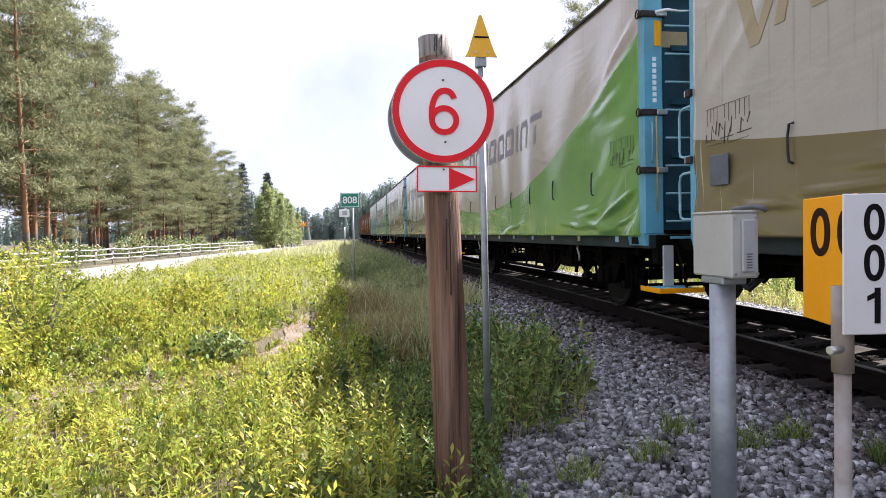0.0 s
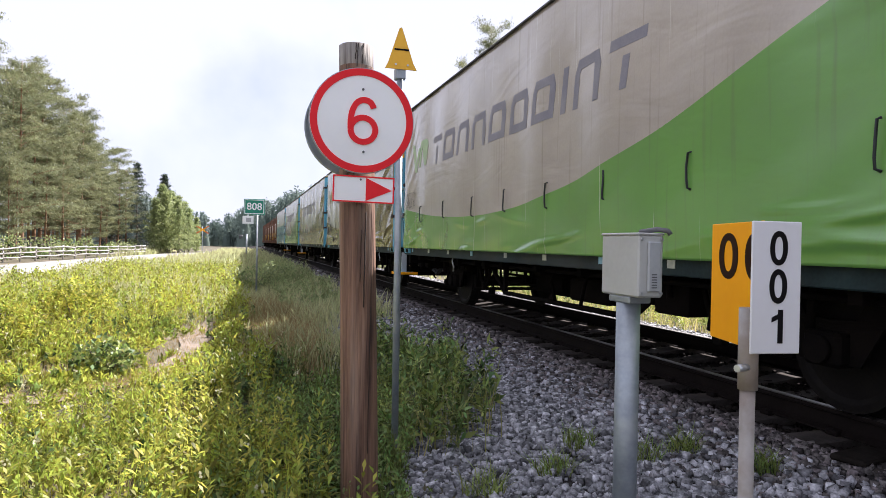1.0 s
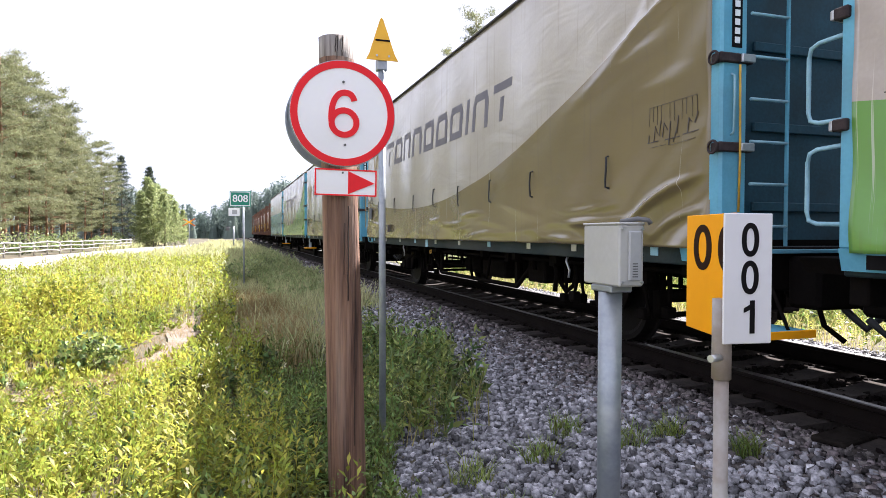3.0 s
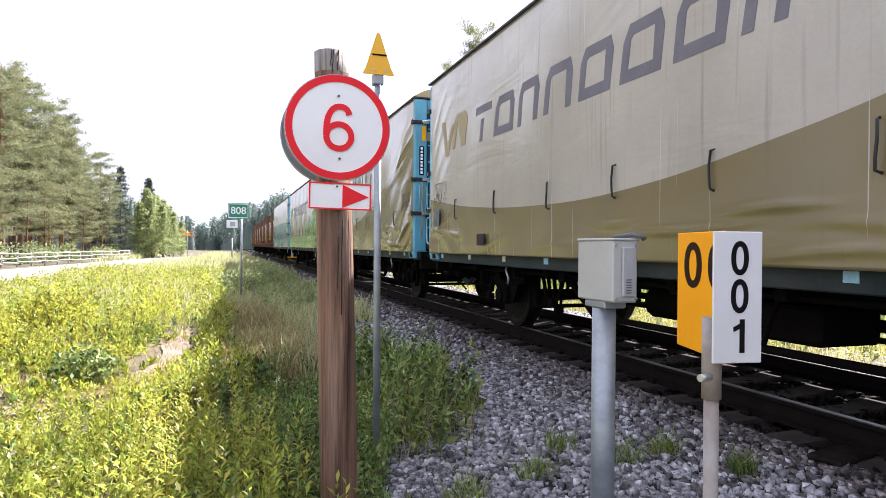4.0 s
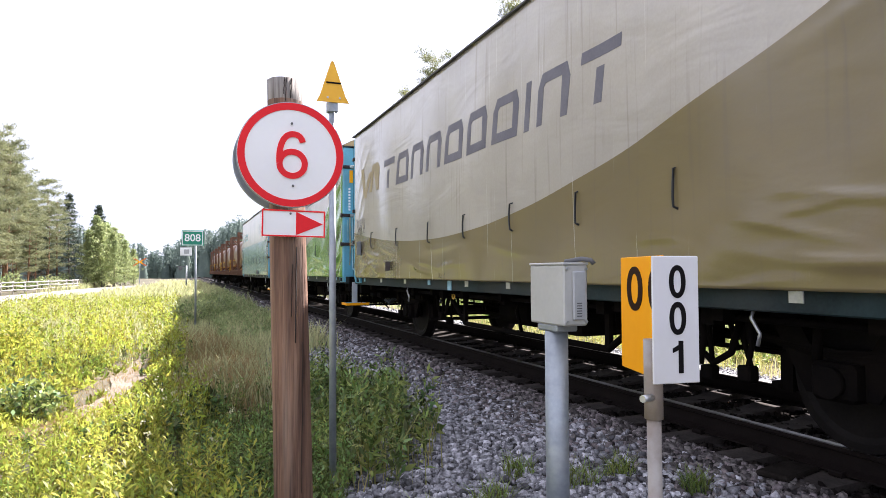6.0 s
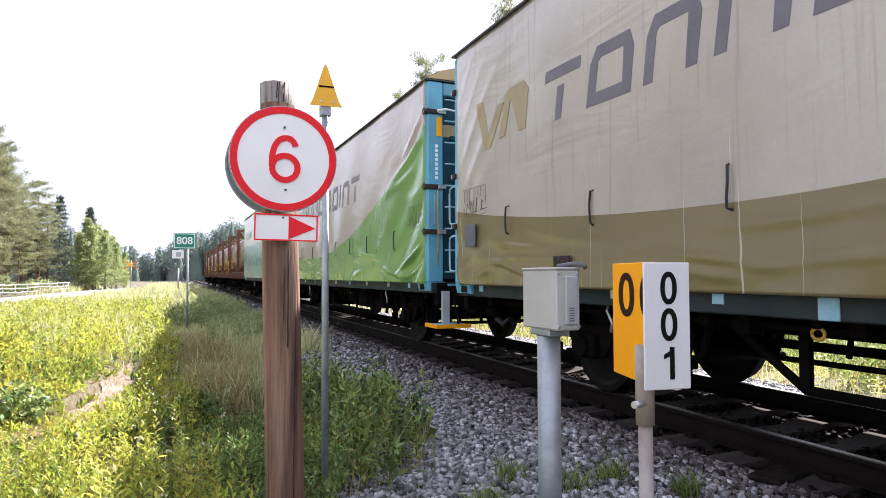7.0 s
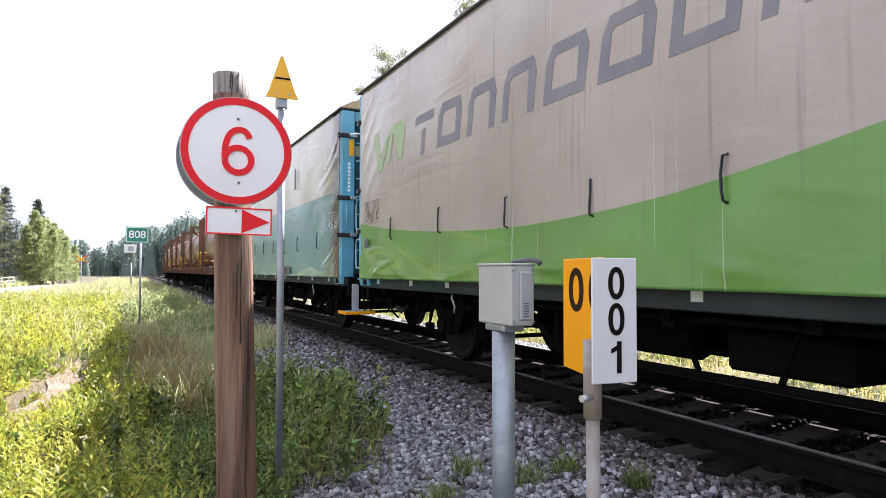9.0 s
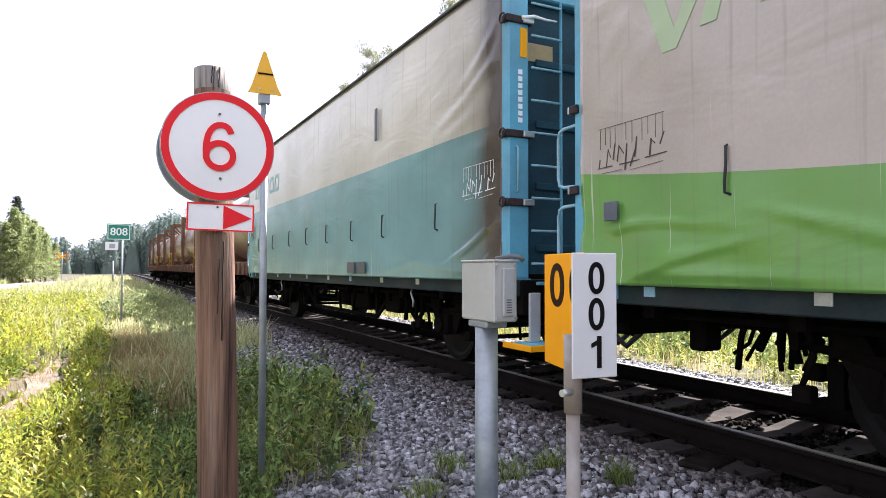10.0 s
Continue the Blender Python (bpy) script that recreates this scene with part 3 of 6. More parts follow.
    for dz in (0.12, -0.12):
        part("bracket", box(-0.05, 0.05, -0.03, 0.002, dz - 0.02, dz + 0.02, 0.003), M_GALV, b)
    for dz in (0.178, -0.178):
        part("bolt", tube([(0.004, -0.004, dz), (0.004, 0.006, dz)], 0.007, 8), M_DARKGREY, s)
    for dz in (0.12, -0.12):
        part("bracket", box(-0.05, 0.05, 0.016, 0.055, dz - 0.02, dz + 0.02, 0.003), M_GALV, s)
    # arrow plate
    s = thing("arrow_sign", "small white plate with red border and red arrow", "sign", pose(-4.253, 3.712, 1.431, 0, 0.8, 0))
    part("plate", box(-0.178, 0.178, 0.002, 0.012, -0.076, 0.076, 0.002), M_WHITE, s)
    bm = bmesh.new()
    for q in ((-0.178, 0.178, 0.068, 0.076), (-0.178, 0.178, -0.076, -0.068), (-0.178, -0.170, -0.068, 0.068), (0.170, 0.178, -0.068, 0.068)):
        bm_box(bm, q[0], q[1], -0.002, 0.002, q[2], q[3])
    part("red_border", bm, M_RED, s)
    part("red_arrow", prism([(0.012, -0.066), (0.165, 0.0), (0.012, 0.066)], -0.002, 0.002), M_RED, s)
    part("bolt", tube([(-0.02, -0.004, 0.055), (-0.02, 0.004, 0.055)], 0.006, 8), M_DARKGREY, s)
    part("spacer", box(-0.05, 0.05, 0.012, 0.03, -0.05, 0.05), M_GALV, s)


def build_triangle_sign():
    x, y = -3.822, 4.69
    p = thing("warning_sign", "orange-yellow triangle with black line on thin grey pole", "sign")
    part("pole", tube([(x + 0.01, y, gz(x, y) - 0.1), (x, y, 2.40)], 0.026, 12), M_GALV, p, "thin galvanised pole")
    part("plate", prism([(-3.946, 2.398), (-3.708, 2.398), (-3.734, 2.445), (-3.820, 2.694), (-3.831, 2.704), (-3.843, 2.694), (-3.922, 2.445)], 4.645, 4.655), M_YELLOW, p)
    part("black_line", box(-3.878, -3.770, 4.640, 4.645, 2.535, 2.546), M_BLACK, p)
    part("clamp", box(-3.86, -3.785, 4.655, 4.73, 2.33, 2.415, 0.006), M_GALV, p)
    for dx in (-0.045, 0.045):
        part("bolt", tube([(x + dx, 4.64, 2.43), (x + dx, 4.65, 2.43)], 0.008, 8), M_BUCKLE, p)


def build_box_post():
    p = thing("junction_box", "light grey junction box on galvanised post over ballast", "electrical box")
    x0, x1, y0, y1, z0, z1 = -3.183, -3.048, 2.590, 2.905, 0.895, 1.185
    part("post", tube([(-3.125, 2.75, gz(-3.1, 2.7) - 0.1), (-3.125, 2.75, 0.86)], 0.057, 24), M_GALV, p, "round galvanised steel post")
    part("cap_plate", box(-3.18, -3.06, 2.66, 2.84, 0.862, 0.894, 0.006), M_GALV, p)
    b = part("housing", box(x0, x1, y0, y1, z0, z1, 0.008), M_BOXGREY, p)
    part("lid", box(x0 - 0.004, x1 + 0.004, y0 - 0.004, y1 + 0.004, z1 - 0.002, z1 + 0.010, 0.004), M_BOXGREY, p)
    part("cover", box(x0 + 0.045, x1 - 0.022, y0 - 0.016, y0, z0 + 0.028, z1 - 0.03, 0.006), M_BOXDOOR, b, "raised grey cover with fine slots")
    for k in range(6):
        part("slot", box(x0 + 0.063, x1 - 0.045, y0 - 0.018, y0 - 0.015, z0 + 0.045 + k * 0.012, z0 + 0.050 + k * 0.012), M_DARKGREY, b)
    for zz in (z0 + 0.02, z1 - 0.02):
        for xx in (x0 + 0.018, x1 - 0.012):
            part("screw", tube([(xx, y0 - 0.008, zz), (xx, y0 + 0.002, zz)], 0.007, 8), M_BUCKLE, b)
    bm = bmesh.new()
    bm_tube(bm, [(-3.10, 2.70, 1.20), (-3.075, 2.60, 1.212), (-3.05, 2.56, 1.205), (-3.038, 2.553, 1.188)], 0.012, 8)
    part("cable_handle", bm, M_DARKGREY, p)


def build_number_post():
    p = thing("distance_post", "slim rust-stained pole with white and orange numbered plates", "post")
    px, py = -3.757, 1.285
    part("pole", tube([(px + 0.004, py, gz(px, py) - 0.1), (px, py, 0.80)], 0.0175, 14), M_RUSTPOLE, p)
    part("sleeve", tube([(px, py, 0.79), (px, py, 0.985)], 0.023, 14), M_RUSTPOLE, p, "wider rusty sleeve")
    part("clamp_bolt", tube([(px - 0.05, py - 0.02, 0.845), (px - 0.01, py - 0.01, 0.845)], 0.009, 10), M_BUCKLE, p)
    # white plate: from its outer edge to its free edge, both upright
    a, b = Vector((-3.797, 1.236, 0)), Vector((-3.671, 1.219, 0))
    ang = math.degrees(math.atan2(b.y - a.y, b.x - a.x))
    m = (a + b) / 2
    w = part("white_plate", box(-0.0635, 0.0635, 0, 0.006, -0.1535, 0.1535, 0.002), M_PLATE_SHADED, p, "white plate with black digits", pose(m.x, m.y, 1.0365, 0, 0, ang))
    one = bmesh.new()
    bm_box(one, 0.001, 0.0135, -0.039, 0.039, -0.0008, 0.0008)
    flag = [(0.001, 0.017), (0.001, 0.029), (-0.015, 0.021), (-0.015, 0.010)]
    lo, hi = [one.verts.new((u, v, -0.0008)) for u, v in flag], [one.verts.new((u, v, 0.0008)) for u, v in flag]
    one.faces.new(lo)
    one.faces.new(hi)
    for i in range(4):
        one.faces.new((lo[i], lo[(i + 1) % 4], hi[(i + 1) % 4], hi[i]))
    part("digit", one, M_BLACK, w, "", pose(0.004, -0.001, 0.087 - 2 * 0.0885, 90, 0, 0))
    for k, ch in enumerate("00"):
        letters(ch, 0.110, M_BLACK, "digit", w, pose(0.004, -0.001, 0.087 - k * 0.0885, 90, 0, 0), 0.88)
    a, b = Vector((-3.672, 1.520, 0)), Vector((-3.756, 1.248, 0))
    ang = math.degrees(math.atan2(b.y - a.y, b.x - a.x))
    m = (a + b) / 2
    hw = (b - a).length / 2
    o = part("orange_plate", box(-hw, hw, 0, 0.006, -0.1545, 0.1545, 0.002), M_ORANGE, p, "orange plate with dark digits", pose(m.x, m.y, 1.0375, 0, 0, ang))
    letters("0", 0.165, M_BROWNINK, "digit", o, pose(-0.036, -0.001, 0.062, 90, 0, 0), 1.42)
    d = letters("0", 0.165, M_BROWNINK, "digit", o, pose(0.112, -0.001, 0.062, 90, 0, 0), 1.42)
    # the second digit runs on round the plate's edge
    bm = bmesh.new()
    bm.from_mesh(d.data)
    bmesh.ops.bisect_plane(bm, geom=bm.verts[:] + bm.edges[:] + bm.faces[:], plane_co=(hw - 0.114, 0, 0), plane_no=(1, 0, 0), clear_outer=True)
    bm.to_mesh(d.data)
    bm.free()


def build_road_signs():
    p = thing("road_number_sign", "green road sign reading 808 on thin post", "road sign")
    y = 21.0
    part("pole", tube([(-4.455, y + 0.05, gz(-4.45, y) - 0.1), (-4.47, y + 0.05, 2.40)], 0.03, 10), M_GALV, p)
    part("panel", box(-4.87, -4.245, y, y + 0.02, 1.955, 2.435, 0.004), M_GREENSIGN, p)
    bm = bmesh.new()
    for q in ((-4.85, -4.265, 2.395, 2.415), (-4.85, -4.265, 1.975, 1.995), (-4.85, -4.83, 1.995, 2.395), (-4.285, -4.265, 1.995, 2.395)):
        bm_box(bm, q[0], q[1], y - 0.003, y, q[2], q[3])
    part("white_edge", bm, M_WHITE, p)
    letters("808", 0.31, M_WHITE, "number", p, pose(-4.557, y - 0.002, 2.195, 90, 0, 0), 1.0)
    q = part("small_panel", box(-4.905, -4.575, y + 0.01, y + 0.025, 1.665, 1.905, 0.003), M_WHITE, p, "small white plate with grey marks")
    part("marks", box(-4.80, -4.65, y + 0.006, y + 0.010, 1.72, 1.85), M_BOXDOOR, q)
    # crossing sign beyond the road
    x, y = -9.6, 86.0
    p = thing("crossing_sign", "red and yellow diagonal level crossing cross", "road sign")
    part("pole", tube([(x, y, gz(x, y) - 0.1), (x, y, 2.9)], 0.045, 8), M_GALV, p)
    for s in (-1, 1):
        bm = box(-0.85, 0.85, -0.02, 0.02, -0.07, 0.07, 0.01)
        part("cross_arm", bm, M_ORANGE, p, "", pose(x, y - 0.06 - 0.045 * s, 2.45, 0, 33 * s, 0))
        for e in (-1, 1):
            part("red_tip", box(0.42 if e > 0 else -0.86, 0.86 if e > 0 else -0.42, -0.027, -0.019, -0.073, 0.073), M_CROSS, p, "", pose(x, y - 0.06 - 0.045 * s, 2.45, 0, 33 * s, 0))
    x, y = -4.5, 62.0
    p = thing("signal_post", "slim grey trackside post with dark boxes", "post")
    part("pole", tube([(x, y, gz(x, y) - 0.1), (x, y, 1.75)], 0.07, 8), M_GALV, p)
    part("cabinet", box(x - 0.65, x - 0.35, y - 0.12, y + 0.12, 1.35, 1.65, 0.02), M_DARKGREY, p)
    part("cross_arm", box(x - 0.8, x + 0.1, y - 0.03, y + 0.03, 1.65, 1.72), M_DARKGREY, p)


def build_fence():
    line = smooth_line([(-22.6, 14), (-21.6, 26), (-19.6, 42), (-17.2, 58), (-14.6, 74)], 31)
    f = thing("fence", "low weathered grey wooden rail fence beside the road", "fence")
    rnd = random.Random(8)
    for i, (x, y) in enumerate(line):
        z = gz(x, y)
        part("post", tube([(x, y, z - 0.2), (x + rnd.uniform(-0.03, 0.03), y, z + 1.0 + rnd.uniform(-0.05, 0.06))], 0.06, 7), M_FENCE, f)
        if i:
            a = line[i - 1]
            for h in (0.32, 0.62, 0.92):
                zz = [h + rnd.uniform(-0.05, 0.05) for _ in range(2)]
                part("rail", tube([(a[0] + 0.07, a[1] - 0.15, gz(*a) + zz[0]), (x + 0.07, y + 0.15, z + zz[1])], 0.045, 6), M_FENCE, f)


build_wood_post()
build_triangle_sign()
build_box_post()
build_number_post()
build_road_signs()
build_fence()


# ---- the train ----
PITCH, BODY = 13.45, 12.30          # from wagon to wagon, and the length of one cover
WHEEL_R = 0.46


TAUT = 31                            # seed of the wagon whose covers are drawn tight


def curtain_bow(seed, gy, gz_):
    """How far a curtain stands out from its flat plane: folds, corner pulls and a gathered hem."""
    rng = np.random.RandomState(seed)
    low, high = 1.035, 3.955
    f = (gz_ - low) / (high - low)
    bow = 0.018 * np.sin(np.pi * f)
    for k in range(7):
        a, ph, sl = rng.uniform(0.8, 5.0), rng.uniform(0, 6.3), rng.uniform(-1.2, 1.2)
        bow = bow + 0.0055 * np.sin(a * gy + ph + sl * gz_ * 1.6) * (0.35 + 0.65 * np.sin(np.pi * f))
    for yc, s in ((0.0, 1), (BODY, -1)):
        d = np.exp(-np.abs(gy - yc) / 1.2) * np.exp(-(gz_ - low) / 0.8)
        bow = bow + (0.042 if s > 0 else 0.018) * d * np.sin(9 * (gz_ - low) + 7 * s * (gy - yc))
    # short creases along the hem
    for k in range(18):
        y0, z0, ln, sl = rng.uniform(0, 11.5), rng.uniform(1.07, 1.5), rng.uniform(0.6, 1.9), rng.uniform(-0.2, 0.2)
        along = (gy - y0) / ln
        across = gz_ - z0 - sl * (gy - y0) - 0.03 * np.sin(along * 4 + k)
        bow = bow + rng.uniform(0.006, 0.017) * np.exp(-(across / 0.035) ** 2) * np.clip(along * 3, 0, 1) * np.clip((1 - along) * 3, 0, 1)
    # sharp pulls running from the straps of the ladder end
    for y0, z0, y1, z1, amp, wide in ((0.05, 1.64, 1.35, 1.10, 0.030, 0.035), (0.05, 1.36, 0.85, 1.06, 0.022, 0.03), (0.05, 3.52, 1.05, 2.90, 0.026, 0.04), (0.05, 3.20, 1.75, 2.52, 0.028, 0.045), (0.3, 2.78, 2.2, 2.42, 0.016, 0.05), (0.1, 2.40, 1.2, 2.26, 0.010, 0.04), (0.4, 1.12, 2.6, 1.30, 0.014, 0.05)):
        ln = math.hypot(y1 - y0, z1 - z0)
        uy, uz = (y1 - y0) / ln, (z1 - z0) / ln
        along = ((gy - y0) * uy + (gz_ - z0) * uz) / ln
        across = (gy - y0) * -uz + (gz_ - z0) * uy + 0.03 * np.sin(along * 5 + seed)
        bow = bow + 1.6 * amp * np.exp(-(across / wide) ** 2) * np.clip(along * 4, 0, 1) * np.clip((1 - along) * 2, 0, 1)
    # pulls that slant up from the far end's straps to the roof edge
    for y0, z0, y1, z1, amp, wide in ((12.28, 3.30, 11.65, 3.93, 0.022, 0.035), (12.28, 2.85, 11.25, 3.90, 0.026, 0.04), (12.28, 2.45, 10.95, 3.70, 0.026, 0.045), (12.25, 2.10, 10.75, 3.30, 0.022, 0.05), (12.25, 1.80, 10.9, 2.75, 0.016, 0.05), (12.25, 1.25, 11.0, 1.75, 0.022, 0.035), (12.25, 1.08, 10.6, 1.40, 0.022, 0.035)):
        ln = math.hypot(y1 - y0, z1 - z0)
        uy, uz = (y1 - y0) / ln, (z1 - z0) / ln
        along = ((gy - y0) * uy + (gz_ - z0) * uz) / ln
        across = (gy - y0) * -uz + (gz_ - z0) * uy + 0.035 * np.sin(along * 4 + seed * 1.7)
        bow = bow + (1.0 if seed == 13 else 0.4) * (0.7 + 0.3 * math.sin(seed + y1 * 5)) * amp * np.exp(-(across / wide) ** 2) * np.clip(along * 4, 0, 1) * np.clip((1 - along) * 2, 0, 1)
    bow = bow + 0.016 * np.exp(-(gz_ - low) / 0.30) * np.sin(4.3 * gy + 3.2 * (gz_ - low) + 1.8 * np.sin(gy * 1.3 + seed))
    return bow * (0.35 if seed in (TAUT, TAUT + 1) else 1.0)


def print_x(seed, y0, y1, z0, z1):
    """Where a print over that part of the left curtain lies, just proud of its highest fold."""
    gy, gz_ = np.meshgrid(np.linspace(y0, y1, 12), np.linspace(z0, z1, 12))
    return -(1.535 + float(curtain_bow(seed, gy, gz_).max()) + 0.002)


def cover_mesh(side, seed, material):
    """One curtain of a wagon: a sagging sheet with folds, turned in at its edges."""
    ny, nz = 190, 67
    ys, zs = np.concatenate([np.linspace(0, 2.6, 70), np.linspace(2.6, 10.4, 71)[1:], np.linspace(10.4, BODY, 51)[1:]]), np.concatenate([np.linspace(1.035, 1.62, 28), np.linspace(1.62, 3.955, 40)[1:]])
    gy, gz_ = np.meshgrid(ys, zs)
    bow = curtain_bow(seed, gy, gz_)
    x = side * (1.535 + bow)
    v = np.stack([x.ravel(), gy.ravel(), gz_.ravel()], 1)
    i, j = np.meshgrid(np.arange(ny - 1), np.arange(nz - 1))
    q = (j * ny + i).ravel()
    fc = np.stack([q, q + 1, q + ny + 1, q + ny], 1)
    # the turned-in rim gives the sheet its depth
    rim = np.concatenate([np.arange(ny), np.arange(1, nz) * ny + ny - 1, (nz - 1) * ny + np.arange(ny - 2, -1, -1), np.arange(nz - 2, 0, -1) * ny])
    inner = v[rim].copy()
    inner[:, 0] -= side * 0.05
    n0 = len(v)
    k = np.arange(len(rim))
    k2 = (k + 1) % len(rim)
    fc = np.concatenate([fc, np.stack([rim[k], n0 + k, n0 + k2, rim[k2]], 1)])
    me = quads_mesh("curtain", np.concatenate([v, inner]), fc if side > 0 else fc[:, ::-1], [material])
    me.polygons.foreach_set("use_smooth", np.ones(len(fc), bool))
    return me


def drape(bm, seed):
    """Lays a printed shape on the left curtain, so that it follows the folds."""
    front = min(v.co.x for v in bm.verts) + 0.0015
    bmesh.ops.triangulate(bm, faces=bm.faces[:])
    for k in range(3):
        bmesh.ops.subdivide_edges(bm, edges=[e for e in bm.edges if e.calc_length() > 0.09], cuts=1)
        bmesh.ops.triangulate(bm, faces=bm.faces[:])
    vs = list(bm.verts)
    bow = curtain_bow(seed, np.array([v.co.y for v in vs]), np.array([v.co.z for v in vs]))
    for v, b in zip(vs, bow):
        v.co.x = -(1.535 + float(b)) - (0.0035 if v.co.x < front else -0.004)
    return bm


def frame_shape(bm, y, z, w, h, t, slant, kind, x):
    """A bold rounded mark in the curtain's plane: a ring, an arch or a bar; y falls in the reading direction."""
    def put(outline):
        a = [bm.verts.new((x, y - u - slant * v, z + v)) for u, v in outline]
        b = [bm.verts.new((x + 0.003, p.co.y, p.co.z)) for p in a]
        bm.faces.new(a)
        for i in range(len(a)):
            j = (i + 1) % len(a)
            bm.faces.new((a[j], a[i], b[i], b[j]))
    c = h * 0.28
    if kind == "bar":
        put([(0, 0), (t, 0), (t, h), (0, h)])
        return
    if kind == "hook":
        put([(0, h - t), (w, h - t), (w, h), (0, h)])
        put([(w * 0.42, 0), (w * 0.42 + t, 0), (w * 0.42 + t, h * 0.62), (w * 0.42, h * 0.62)])
        return
    put([(0, 0), (t, 0), (t, h - c), (t * 1.3, h - t), (t * 1.3, h), (c * 0.5, h), (0, h - c)])
    put([(t * 1.3, h - t), (w - t * 1.3, h - t), (w - t * 1.3, h), (t * 1.3, h)])
    put([(w - t * 1.3, h), (w - t * 1.3, h - t), (w - t, h - c), (w - t, 0), (w, 0), (w, h - c), (w - c * 0.5, h)])
    if kind == "ring":
        put([(t, 0), (w - t, 0), (w - t, t), (t, t)])


def pictogram(seed, y, width, material, parent):
    """The small printed marks at the end of a curtain: thin strokes standing on a broken line."""
    bm = bmesh.new()

    def stroke(u0, z0, u1, z1, t):
        p, q = Vector((y + width * (1 - u0), z0)), Vector((y + width * (1 - u1), z1))
        d = (q - p).normalized() * t * 0.28
        nrm = Vector((-d.y, d.x))
        pts = [p - d + nrm, q + d + nrm, q + d - nrm, p - d - nrm]
        x = print_x(seed, min(k.x for k in pts), max(k.x for k in pts), min(k.y for k in pts), max(k.y for k in pts))
        f = [bm.verts.new((x, k.x, k.y)) for k in pts]
        g = [bm.verts.new((x + 0.003, k.x, k.y)) for k in pts]
        bm.faces.new(f)
        for i in range(4):
            bm.faces.new((f[i], g[i], g[(i + 1) % 4], f[(i + 1) % 4]))
    for u0, z0, u1, z1, t in ((0.0, 1.90, 0.22, 1.905, 0.012), (0.34, 1.905, 0.62, 1.91, 0.014), (0.72, 1.915, 1.0, 1.925, 0.014), (0.02, 1.91, 0.03, 1.96, 0.018), (0.13, 1.91, 0.16, 2.03, 0.012), (0.16, 2.03, 0.20, 1.97, 0.01),
                              (0.24, 1.95, 0.27, 2.06, 0.014), (0.30, 1.93, 0.33, 2.04, 0.012), (0.33, 2.04, 0.40, 1.98, 0.012), (0.42, 1.86, 0.45, 2.04, 0.018), (0.50, 1.88, 0.58, 2.0, 0.016), (0.60, 2.07, 0.57, 1.94, 0.018),
                              (0.78, 1.93, 0.80, 2.03, 0.024), (0.80, 2.03, 0.85, 2.0, 0.012), (0.92, 1.99, 0.97, 2.06, 0.018), (0.03, 2.19, 0.97, 2.195, 0.006), (0.05, 1.86, 0.36, 1.865, 0.005), (0.5, 1.85, 0.95, 1.87, 0.005)) + tuple((u, 2.04 + 0.03 * (k % 3 == 1), u, 2.19, 0.004) for k, u in enumerate((0.04, 0.12, 0.20, 0.28, 0.45, 0.54, 0.68, 0.76, 0.86, 0.95))):
        stroke(u0, z0, u1, z1, t)
    tagged(part("printed_mark", bm, material, parent), kind="stuff")


def make_wheelset():
    bm = bmesh.new()
    prof = [(0.08, 0.0), (0.085, 0.10), (0.055, 0.13), (0.05, 0.36), (0.068, 0.40), (0.068, 0.455), (-0.055, 0.465), (-0.065, 0.492), (-0.085, 0.49), (-0.085, 0.40), (-0.03, 0.36), (-0.035, 0.13), (-0.09, 0.10)]
    n = 28
    for s in (-1, 1):
        rows = [[bm.verts.new((s * (0.80 + a), r * math.cos(2 * math.pi * k / n), r * math.sin(2 * math.pi * k / n))) for k in range(n)] for a, r in prof[1:]]
        for a, b in zip(rows, rows[1:]):
            for k in range(n):
                bm.faces.new((a[k], a[(k + 1) % n], b[(k + 1) % n], b[k]))
        hub = bm.verts.new((s * 0.89, 0, 0))
        for k in range(n):
            bm.faces.new((hub, rows[0][k], rows[0][(k + 1) % n]))
        # a chalk-grey mark and bolts on the hub
        for k in range(4):
            a = k * math.pi / 2
            bm_tube(bm, [(s * 0.86, 0.07 * math.cos(a), 0.07 * math.sin(a)), (s * 0.90, 0.07 * math.cos(a), 0.07 * math.sin(a))], 0.014, 6)
    bm_tube(bm, [(-0.78, 0, 0), (0.78, 0, 0)], 0.075, 12)
    return mesh_of("wheelset", bm, M_WHEEL)


